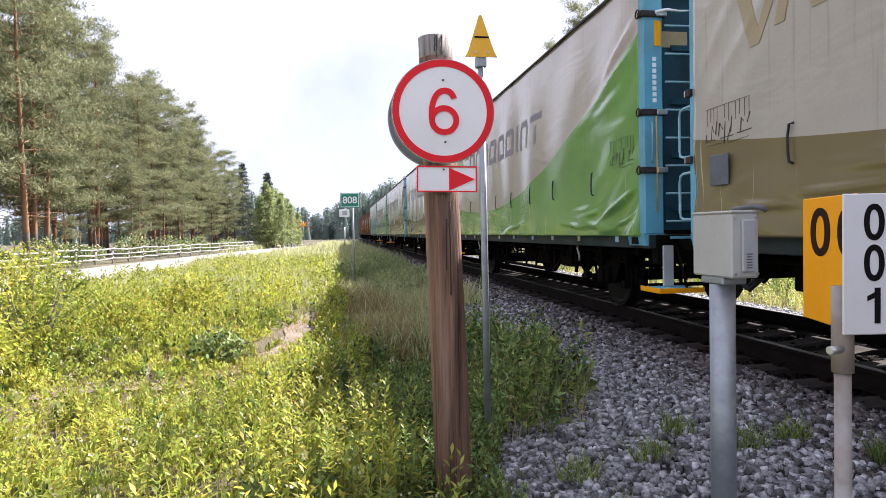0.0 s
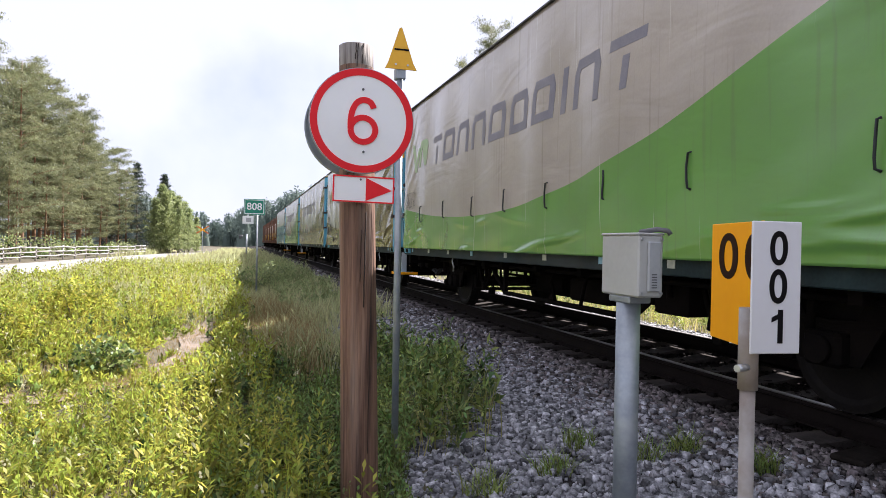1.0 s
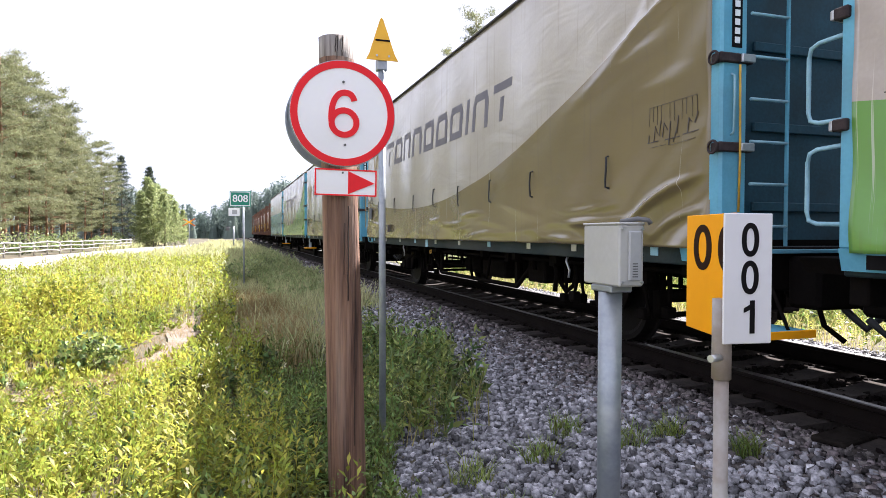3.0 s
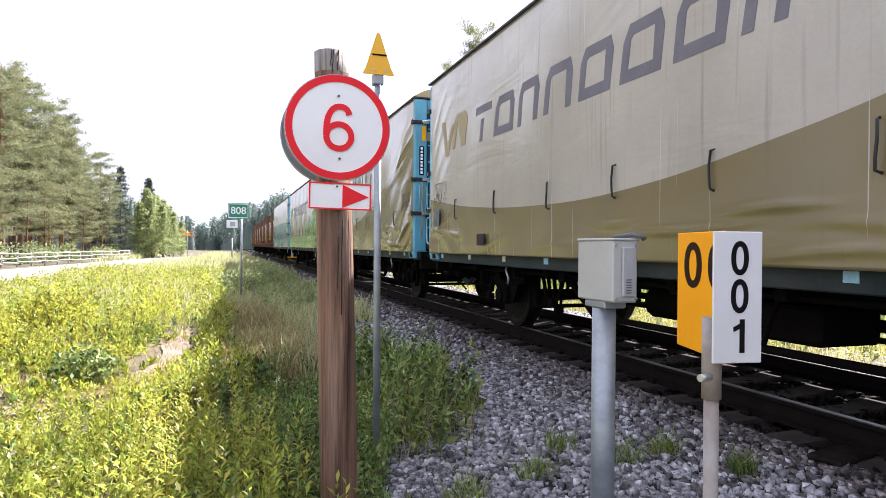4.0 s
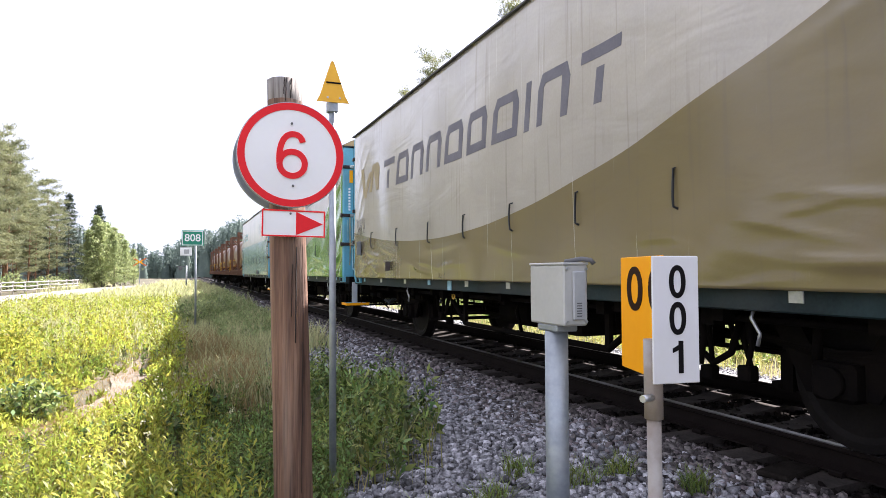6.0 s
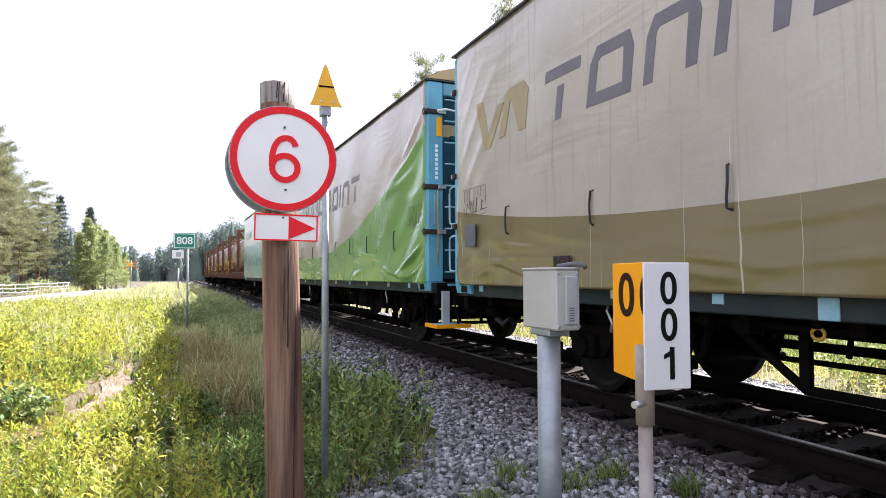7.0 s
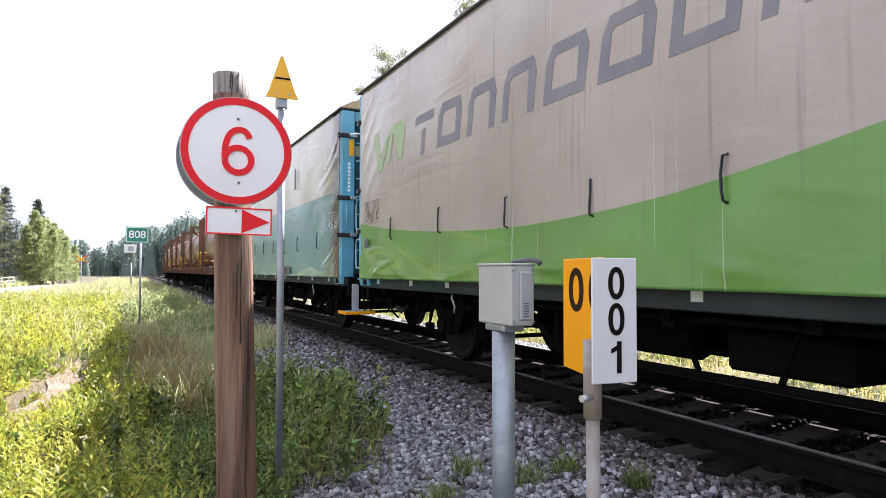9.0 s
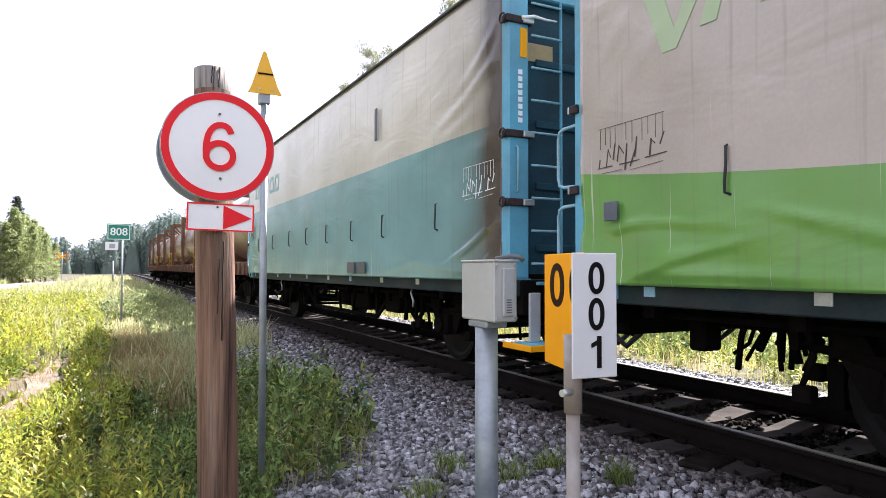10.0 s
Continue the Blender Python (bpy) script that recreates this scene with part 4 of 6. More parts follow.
def make_bogie_frame():
    bm = bmesh.new()
    for s in (-1, 1):
        x = s * 1.02
        side = [(-1.25, 0.52), (-1.22, 0.66), (-0.75, 0.68), (-0.40, 0.74), (0.40, 0.74), (0.75, 0.68), (1.22, 0.66), (1.25, 0.52), (0.62, 0.50), (0.42, 0.32), (-0.42, 0.32), (-0.62, 0.50)]
        a = [bm.verts.new((x - 0.05, y, z)) for y, z in side]
        b = [bm.verts.new((x + 0.05, y, z)) for y, z in side]
        bm.faces.new(a)
        bm.faces.new(b)
        for i in range(len(a)):
            j = (i + 1) % len(a)
            bm.faces.new((a[i], a[j], b[j], b[i]))
        for y in (-0.9, 0.9):
            bm_box(bm, x - 0.09, x + 0.09, y - 0.14, y + 0.14, 0.34, 0.60, 0.02)
            bm_tube(bm, [(x + s * 0.08, y, 0.46), (x + s * 0.13, y, 0.46)], 0.09, 12)
        for y in (-0.22, 0.0, 0.22):
            bm_tube(bm, [(x, y, 0.36), (x, y, 0.66)], 0.07, 8)
    bm_box(bm, -1.0, 1.0, -0.18, 0.18, 0.55, 0.80, 0.02)
    for y in (-1.38, 1.38):
        bm_box(bm, -0.95, 0.95, y - 0.04, y + 0.04, 0.38, 0.50)
        for s in (-1, 1):
            bm_box(bm, s * 0.78 - 0.05, s * 0.78 + 0.05, y - 0.10, y + 0.10, 0.22, 0.60)
    return mesh_of("bogie_frame", bm, M_UNDER)


WHEELSET, BOGIE_FRAME = make_wheelset(), make_bogie_frame()
WHEELS = []


def add_bogie(wagon, y, half=0.9):
    b = part("bogie", BOGIE_FRAME, None, wagon, "black bogie with roller boxes", pose(0, y, 0))
    for dy in (-half, half):
        w = part("wheelset", WHEELSET, None, b, "dark steel wheels on an axle", pose(0, dy, WHEEL_R))
        WHEELS.append(w)


def make_axle_guard():
    bm = bmesh.new()
    for s in (-1, 1):
        x = s * 1.02
        for e in (-1, 1):
            vs = [(x, e * 0.16, 0.36), (x, e * 0.16, 0.60), (x, e * 0.34, 0.90), (x, e * 0.55, 0.90), (x, e * 0.24, 0.36)]
            a = [bm.verts.new((p[0] - 0.012, p[1], p[2])) for p in vs]
            b = [bm.verts.new((p[0] + 0.012, p[1], p[2])) for p in vs]
            bm.faces.new(a)
            bm.faces.new(b)
            for i in range(5):
                j = (i + 1) % 5
                bm.faces.new((a[i], a[j], b[j], b[i]))
            bm_box(bm, x - 0.05, x + 0.05, e * 0.66 - 0.03, e * 0.66 + 0.03, 0.66, 0.90)
            # brake blocks on both sides of the wheel
            bm_box(bm, s * 0.80 - 0.05, s * 0.80 + 0.05, e * 0.54 - 0.05, e * 0.54 + 0.05, 0.30, 0.58)
            bm_box(bm, s * 0.80 - 0.02, s * 0.80 + 0.02, e * 0.58 - 0.02, e * 0.58 + 0.02, 0.55, 0.90)
        bm_box(bm, x - 0.10, x + 0.10, -0.15, 0.15, 0.34, 0.58, 0.03)
        bm_tube(bm, [(x + s * 0.09, 0, 0.46), (x + s * 0.14, 0, 0.46)], 0.10, 14)
        for q in range(5):
            hl = 0.70 - q * 0.12
            bm_tube(bm, [(x, -hl, 0.70 - q * 0.022 + 0.0), (x, 0, 0.64 - q * 0.022), (x, hl, 0.70 - q * 0.022)], 0.022, 4)
    for e in (-1, 1):
        bm_tube(bm, [(-0.9, e * 0.60, 0.34), (0.9, e * 0.60, 0.34)], 0.03, 6)
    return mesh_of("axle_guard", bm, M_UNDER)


AXLE_GUARD = make_axle_guard()


def add_axle(wagon, y):
    a = part("axle_guard", AXLE_GUARD, None, wagon, "black leaf springs and axle guards", pose(0, y, 0))
    WHEELS.append(part("wheelset", WHEELSET, None, a, "dark steel wheels on an axle", pose(0, 0, WHEEL_R)))


def loop_bm(x, y, z0, z1, lean):
    bm = bmesh.new()
    bm_tube(bm, [(x + 0.02, y - 0.012 * lean - 0.012, z1), (x - 0.002, y - 0.004, z1 - 0.008), (x - 0.006, y + 0.006 * lean, (z0 + z1) / 2 + 0.03), (x - 0.006, y + 0.004, z0 + 0.08), (x - 0.004, y - 0.004 * lean, z0 + 0.015), (x + 0.02, y - 0.022, z0)], 0.010, 6)
    return bm


def under_gear():
    bm = bmesh.new()
    for s in (-1, 1):
        bm_box(bm, s * 0.48 - 0.06, s * 0.48 + 0.06, -0.1, 12.4, 0.70, 0.90)
        # the trussed brace
        for a, b in (((3.75, 0.86), (4.45, 0.40)), ((4.45, 0.40), (7.85, 0.40)), ((7.85, 0.40), (8.55, 0.86))):
            bm_tube(bm, [(s * 1.02, *a), (s * 1.02, *b)], 0.035, 6)
        for y in (4.45, 7.85):
            bm_box(bm, s * 1.02 - 0.025, s * 1.02 + 0.025, y - 0.035, y + 0.035, 0.40, 0.90)
        for k in range(11):
            y = 0.5 + k * 1.13
            bm_box(bm, s * 1.30 - 0.04, s * 1.30 + 0.06, y - 0.05, y + 0.05, 0.80, 0.90)
    for y in (2.9, 4.2, 6.15, 8.1, 9.4):
        bm_box(bm, -1.3, 1.3, y - 0.06, y + 0.06, 0.76, 0.90)
    bm_box(bm, -0.95, -0.35, 5.05, 5.95, 0.46, 0.74, 0.03)
    bm_tube(bm, [(-0.6, 6.5, 0.60), (-0.6, 7.3, 0.60)], 0.17, 12)
    bm_tube(bm, [(-0.2, 3.0, 0.62), (-0.2, 3.5, 0.62)], 0.13, 10)
    rnd = random.Random(4)
    for y in (0.5, 0.75, 0.95, 3.1, 3.4, 9.0, 9.3, 11.35, 11.6, 11.75):
        x = rnd.uniform(-1.15, 0.2)
        bm_tube(bm, [(x, y, 0.88), (x + 0.03, y + rnd.uniform(-0.06, 0.06), 0.66), (x + 0.05, y + rnd.uniform(-0.12, 0.12), rnd.uniform(0.42, 0.55))], 0.022, 5)
    # pull rods, levers and hangers of the brake
    for x, z in ((-0.55, 0.52), (-0.15, 0.60), (0.35, 0.50)):
        bm_tube(bm, [(x, 2.3, z), (x, 10.0, z)], 0.022, 6)
    for y in (1.35, 1.5, 2.75, 2.95, 3.3, 9.0, 9.35, 9.55, 10.85, 11.0):
        x, lo = rnd.uniform(-1.1, -0.6), rnd.uniform(0.30, 0.48)
        bm_tube(bm, [(x, y, 0.9), (x + 0.02, y + rnd.uniform(-0.05, 0.05), 0.62), (x, y + rnd.uniform(-0.10, 0.10), lo)], 0.03, 6, True, 0.018)
        bm_box(bm, x - 0.05, x + 0.05, y - 0.06, y + 0.06, lo - 0.05, lo + 0.06, 0.012)
    for k in range(46):
        x, y, lo = rnd.uniform(-1.15, 0.5), rnd.uniform(0.2, 12.1), rnd.uniform(0.36, 0.68)
        bend = rnd.uniform(-0.15, 0.15)
        bm_tube(bm, [(x, y, 0.9), (x, y + bend, 0.5 * (0.9 + lo)), (x, y + bend * rnd.uniform(0, 2), lo)], rnd.uniform(0.012, 0.035), 5)
    for y0 in (2.95, 8.75):
        bm_tube(bm, [(-0.9, y0, 0.86), (-0.9, y0 + 0.12, 0.52), (-0.9, y0 + 0.3, 0.42), (-0.9, y0 + 0.48, 0.54), (-0.9, y0 + 0.6, 0.86)], 0.03, 6)
    bm_box(bm, -1.05, -0.45, 3.55, 4.05, 0.50, 0.88, 0.02)
    bm_box(bm, -0.3, 0.55, 6.3, 7.5, 0.44, 0.80, 0.02)
    for y in (0.35, 11.9):
        bm_box(bm, -0.75, -0.55, y - 0.08, y + 0.08, 0.52, 0.88, 0.02)
    bm_tube(bm, [(-1.2, 0.3, 0.82), (-1.2, 12.0, 0.82)], 0.025, 6)
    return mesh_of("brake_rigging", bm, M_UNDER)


def coupler():
    bm = bmesh.new()
    bm_box(bm, -0.12, 0.12, -0.58, 0.1, 0.92, 1.12, 0.02)
    bm_box(bm, -0.22, 0.16, -0.66, -0.42, 0.88, 1.16, 0.03)
    bm_tube(bm, [(-0.35, -0.05, 0.85), (-0.36, -0.22, 0.62), (-0.30, -0.42, 0.52), (-0.28, -0.55, 0.66)], 0.028, 7)
    bm_tube(bm, [(-0.62, -0.05, 0.80), (-0.62, -0.18, 0.45), (-0.55, -0.30, 0.34)], 0.02, 6)
    return mesh_of("coupler", bm, M_UNDER)


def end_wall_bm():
    return mesh_of("end_wall", box(-1.50, 1.50, 0.02, 0.08, 0.95, 4.02), M_BLUE_SHADED)


RIB = mesh_of("rib", box(-1.15, 1.15, -0.012, 0.02, -0.035, 0.035, 0.006), M_BLUE_SHADED)
UNDER, COUPLER, ENDWALL = under_gear(), coupler(), end_wall_bm()
POST_BM = mesh_of("corner_post", box(-0.12, 0.12, -0.10, 0.03, 1.05, 3.93, 0.02), M_BLUE)
ROOF_OUT = [(-1.575, 3.945), (-1.575, 3.965), (-1.35, 4.09), (-0.9, 4.22), (-0.4, 4.29), (0, 4.31), (0.4, 4.29), (0.9, 4.22), (1.35, 4.09), (1.575, 3.965), (1.575, 3.945)]
ROOF = mesh_of("roof", prism(ROOF_OUT, -0.10, BODY + 0.10), M_ROOF)
STRAP_RING = mesh_of("strap_ring", tube([(0.0, 0.045 * math.cos(a), 0.045 * math.sin(a)) for a in (2 * math.pi * q / 12 for q in range(13))], 0.010, 5), M_STRAP)
LOOPS = [mesh_of("strap_loop", loop_bm(0, 0, -0.15, 0.15, k), M_HOOK) for k in (-1, 0, 1.5)]


def build_wagon(seed, cover, ink, mark, label, word=True, step=True):
    rnd = random.Random(seed)
    w = thing("curtain_wagon", label, "freight wagon", group="wagons of the train")
    part("sill", box(-1.48, 1.48, -0.10, BODY + 0.10, 0.895, 1.05, 0.01), M_SILL, w, "dark grey-green steel sill")
    part("floor_deck", box(-1.45, 1.45, 0.0, BODY, 1.052, 1.10), M_UNDER, w)
    part("brake_rigging", UNDER, None, w)
    for side in (-1, 1):
        c = part("curtain", cover_mesh(side, seed + (side > 0), cover), None, w)
        x = side * 1.565
        if side < 0:
            hooks = [1.33, 2.92, 4.17, 5.43, 6.68, 7.95, 9.43, 10.95]
            for k, y in enumerate(hooks):
                part("strap_loop", rnd.choice(LOOPS), None, c, "", pose(x - 0.005, y, 1.73 + rnd.uniform(-0.02, 0.02)))
            pictogram(seed, 0.12, 0.62, M_WHITE if not word else M_MARK, c)
            pictogram(seed, 11.42, 0.68, M_MARK, c)
            if word:
                kinds = ["hook", "ring", "arch", "arch", "ring", "ring", "ring", "bar", "arch", "hook"]
                y = 10.22
                for kd in kinds:
                    wd = 0.12 if kd == "bar" else 0.57
                    bm = bmesh.new()
                    frame_shape(bm, y, 2.60, wd, 0.50, 0.108, 0.16, kd, print_x(seed, y - wd - 0.1, y, 2.6, 3.1))
                    drape(bm, seed)
                    part("printed_shape", bm, ink, c, "bold slate-grey printed shape")
                    y -= wd + 0.153
                lift, ex = 0.0, print_x(seed, 10.4, 11.75, 2.58, 3.16)
                for pts in ([(11.74, 3.16), (11.54, 3.16), (11.34, 2.72), (11.46, 2.58)], [(11.46, 2.58), (11.34, 2.72), (11.14, 3.04), (10.98, 3.04), (11.32, 2.58)],
                            [(11.10, 2.66), (10.94, 3.10), (10.86, 3.16), (10.48, 3.16), (10.36, 3.06), (10.46, 2.66), (10.62, 2.66), (10.54, 3.0), (10.60, 3.04), (10.80, 3.04), (10.84, 3.0), (10.96, 2.66)]):
                    pts = [(11.68 + (py - 11.74) * 0.86, pz) for py, pz in pts]
                    lift += 0.0012
                    bm = bmesh.new()
                    a = [bm.verts.new((ex - lift, y, z)) for y, z in pts]
                    b = [bm.verts.new((ex + 0.003, y, z)) for y, z in pts]
                    bm.faces.new(a)
                    for i in range(len(a)):
                        j = (i + 1) % len(a)
                        bm.faces.new((a[i], a[j], b[j], b[i]))
                    drape(bm, seed)
                    for v in bm.verts:
                        v.co.x -= lift
                    part("emblem_stroke", bm, mark, c, "faded printed emblem stroke")
            else:
                y = 11.5
                for k in range(5):
                    bm = bmesh.new()
                    frame_shape(bm, y, 2.86, 0.42, 0.36, 0.075, 0.1, ("ring", "arch", "hook", "ring", "ring")[k], print_x(seed, y - 0.5, y, 2.86, 3.22))
                    drape(bm, seed)
                    part("printed_shape", bm, ink, c)
                    y -= 0.52
    part("roof", ROOF, None, w, "dark arched sheet roof")
    # small plates along the sill
    for k in range(10):
        y = 0.7 + k * 1.22 + rnd.uniform(-0.1, 0.1)
        part("sill_plate", box(-1.487, -1.478, y, y + 0.10, 0.96, 1.03), M_BUCKLE if k % 3 else M_RUNG, w)
    for end, yy, turn in ((0, 0.0, 0), (1, BODY, 180)):
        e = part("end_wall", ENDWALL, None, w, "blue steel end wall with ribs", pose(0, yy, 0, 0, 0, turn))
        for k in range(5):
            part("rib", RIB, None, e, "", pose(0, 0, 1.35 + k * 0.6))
        part("coupler", COUPLER, None, w, "", pose(0, yy, 0, 0, 0, turn))
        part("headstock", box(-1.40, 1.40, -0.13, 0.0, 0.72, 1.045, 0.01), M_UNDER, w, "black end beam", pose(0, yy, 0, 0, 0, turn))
        # black block added for the dark of draw gear, hoses and shade between wagons
        part("gap_dark_block", box(-0.95, 0.95, -0.42, -0.135, 0.60, 0.98, 0.03), M_UNDER, w, "black block added to darken the gap between wagons", pose(0, yy, 0, 0, 0, turn))
        part("end_ledge", box(-1.25, 1.25, -0.20, -0.135, 1.00, 1.03, 0.004), M_BLUE, w, "light blue ledge under the end wall", pose(0, yy, 0, 0, 0, turn))
        for hx in (-0.62, 0.58):
            part("brake_hose", tube([(hx, -0.15, 0.80), (hx + 0.03, -0.34, 0.58), (hx + 0.08, -0.46, 0.46), (hx + 0.16, -0.52, 0.56)], 0.028, 7), M_HOOK, w, "hanging rubber brake hose", pose(0, yy, 0, 0, 0, turn))
        for sx in (-1, 1):
            bm = prism([(-0.10, 0.93), (0.10, 0.93), (0.13, 1.06), (-0.13, 1.06)], -0.09, 0.34)
            bk = part("foot_bracket", bm, M_BLUE, w, "light blue flared bracket with a dark slot", pose(sx * 1.405, yy, 0, 0, 0, turn))
            # black plate laid on, painting the dark inside of the hole
            part("slot", box(-0.122 if sx * (1 - 2 * end) < 0 else 0.112, -0.112 if sx * (1 - 2 * end) < 0 else 0.122, 0.08, 0.24, 0.945, 1.03), M_BLACK, bk)
            p = part("corner_post", POST_BM, None, w, "light blue corner post", pose(sx * 1.415, yy, 0, 0, 0, turn))
            for z in (3.49, 2.41, 1.77):
                part("strap", box(-0.15, 0.15, -0.125, -0.03, z - 0.035, z + 0.035, 0.008), M_STRAP, p)
                part("buckle", box(0.03, 0.15, -0.145, -0.12, z - 0.03, z + 0.03, 0.006), M_BUCKLE, p)
                part("strap_ring", STRAP_RING, None, p, "", pose(-0.165, -0.07, z))
            if cover is not M_TARP_TEAL:
                part("lock_rod", tube([(0.02, -0.13, 1.30), (0.025, -0.135, 1.7), (0.02, -0.135, 2.0), (0.02, -0.13, 2.36)], 0.009, 6), M_YROD, p, "thin ochre locking rod")
            part("post_handle", tube([(-0.03, -0.10, 1.86), (-0.03, -0.13, 1.88), (-0.03, -0.135, 2.1), (-0.03, -0.13, 2.28), (-0.03, -0.10, 2.30)], 0.009, 6), M_RUNG, p)
        part("top_beam", box(-1.295, 1.295, -0.09, 0.018, 3.74, 3.925, 0.015), M_BLUE, w, "light blue top beam", pose(0, yy, 0, 0, 0, turn))
        # sunlight through the roof canvas, given as plain tan colour
        part("roof_gable", prism([(u * 0.985, 3.935 + (v - 3.93) * 0.97) for u, v in ROOF_OUT[1:-1]], -0.112, -0.102), M_GABLE, w, "roof gable coloured tan for sun glowing through canvas", pose(0, yy, 0, 0, 0, turn))
        if end == 0:
            part("loose_strap", tube([(-1.40, -0.135, 3.50), (-1.28, -0.16, 3.525), (-1.14, -0.17, 3.51), (-1.02, -0.165, 3.52)], 0.02, 6, 0.008), M_WHITE, w, "loose white strap end")
            part("hanging_sign", box(-1.26, -0.94, 0.008, 0.018, 3.16, 3.34, 0.003), M_GABLE, w, "tan board on the end wall")
            for k in range(9):
                z = 1.2 + k * 0.31
                part("ladder_rung", tube([(-1.27, -0.10, z), (-0.92, -0.10, z)], 0.012, 6), M_RUNG, w)
            part("ladder_rail", box(-0.93, -0.912, -0.11, -0.08, 1.05, 3.75, 0.004), M_BLUE, w)
            if cover is M_TARP_OLIVE:
                part("number_plate", box(-1.445, -1.355, -0.1035, -0.097, 2.49, 3.04), M_BLACK, w, "black number plate")
            for k in range(8):
                part("number_bar", box(-0.022, 0.022, -0.107, -0.1035 if cover is M_TARP_OLIVE else -0.098, 2.52 + k * 0.065, 2.565 + k * 0.065), M_WHITE, w, "", pose(-1.40, 0, 0))
            part("yellow_patch", box(-1.40, -1.32, -0.106, -0.099, 3.14, 3.42, 0.002), M_ORANGE, w, "orange plate on the corner post")
            if step:
                sp = part("step_plate", box(-1.545, -1.06, -0.48, -0.06, 0.445, 0.475, 0.006), M_BLUE, w, "blue footstep plate")
                for q in ((-1.56, -1.546, -0.495, -0.045), (-1.546, -1.05, -0.495, -0.481)):
                    part("step_edge", box(*q, 0.43, 0.485, 0.003), M_ORANGE, sp, "yellow painted edge")
                part("step_hanger", box(-1.36, -1.24, -0.20, -0.17, 0.475, 0.93, 0.006), M_BOXDOOR, w, "grey step hanger plate")
                part("step_brace", tube([(-1.2, -0.40, 0.475), (-1.15, -0.12, 0.90)], 0.014, 6), M_UNDER, w)
        else:
            for z0, z1 in ((1.81, 2.30), (1.20, 1.66)):
                part("grab_rail", tube([(-1.50, BODY + 0.09, z0), (-1.50, BODY + 0.27, z0 + 0.005), (-1.50, BODY + 0.325, z0 + 0.025), (-1.50, BODY + 0.34, z0 + 0.08), (-1.50, BODY + 0.34, z1 - 0.08), (-1.50, BODY + 0.325, z1 - 0.025), (-1.50, BODY + 0.27, z1 - 0.005), (-1.50, BODY + 0.09, z1)], 0.014, 7), M_RUNG, w, "pale blue grab rail")
            part("step_bracket", prism([(-1.5, 1.0), (-1.1, 1.0), (-1.1, 0.9), (-1.42, 0.9)], BODY + 0.1, BODY + 0.4), M_UNDER, w)
    # release levers and pulling eyes below the sill
    for y in (2.45, 9.5):
        part("release_lever", tube([(-1.33, y, 0.91), (-1.35, y + 0.01, 0.84), (-1.34, y - 0.05, 0.74), (-1.34, y - 0.03, 0.66)], 0.014, 6), M_BUCKLE, w, "pale bent release lever")
    if cover is M_TARP_OLIVE:
        ring = [(-1.36, 7.5 + 0.042 * math.cos(a), 0.81 + 0.034 * math.sin(a)) for a in (2 * math.pi * q / 14 for q in range(15))]
        part("pulling_eye", tube(ring, 0.011, 6), M_YROD, w, "ochre pulling eye")
        part("pulling_eye_stem", box(-1.372, -1.350, 7.47, 7.53, 0.835, 0.905, 0.005), M_UNDER, w)
        part("sill_tag", box(-1.492, -1.480, 7.27, 7.40, 0.90, 1.03, 0.003), M_RUNG, w, "pale blue tag plate")
    if cover is M_TARP_OLIVE:
        part("patch", box(-1.582, -1.570, 11.70, 11.98, 1.49, 1.76, 0.004), M_SLATE, w, "slate-grey repair patch")
        part("patch", box(-1.585, -1.572, 9.74, 10.0, 1.17, 1.33, 0.004), M_STRAP, w, "dark repair patch")
    if cover is M_TARP_GREEN and seed == 19:
        part("patch", box(-1.582, -1.570, 11.86, 12.0, 1.50, 1.64, 0.004), M_SLATE, w, "small grey repair patch")
    if cover is M_TARP_TEAL:
        for y, z0, z1 in ((4.0, 1.08, 1.25), (3.55, 1.08, 1.25), (3.1, 2.9, 3.35)):
            part("patch", box(-1.580, -1.570, y, y + (0.32 if z0 < 2 else 0.09), z0, z1, 0.004), M_DARKGREY, w, "dark grey repair patch")
    add_axle(w, 2.08)
    add_axle(w, BODY - 2.08)
    return w


STAKE = mesh_of("stake", box(-1.40, -1.35, 0.0, 0.10, 0.97, 1.30, 0.008), M_TANKFRAME)


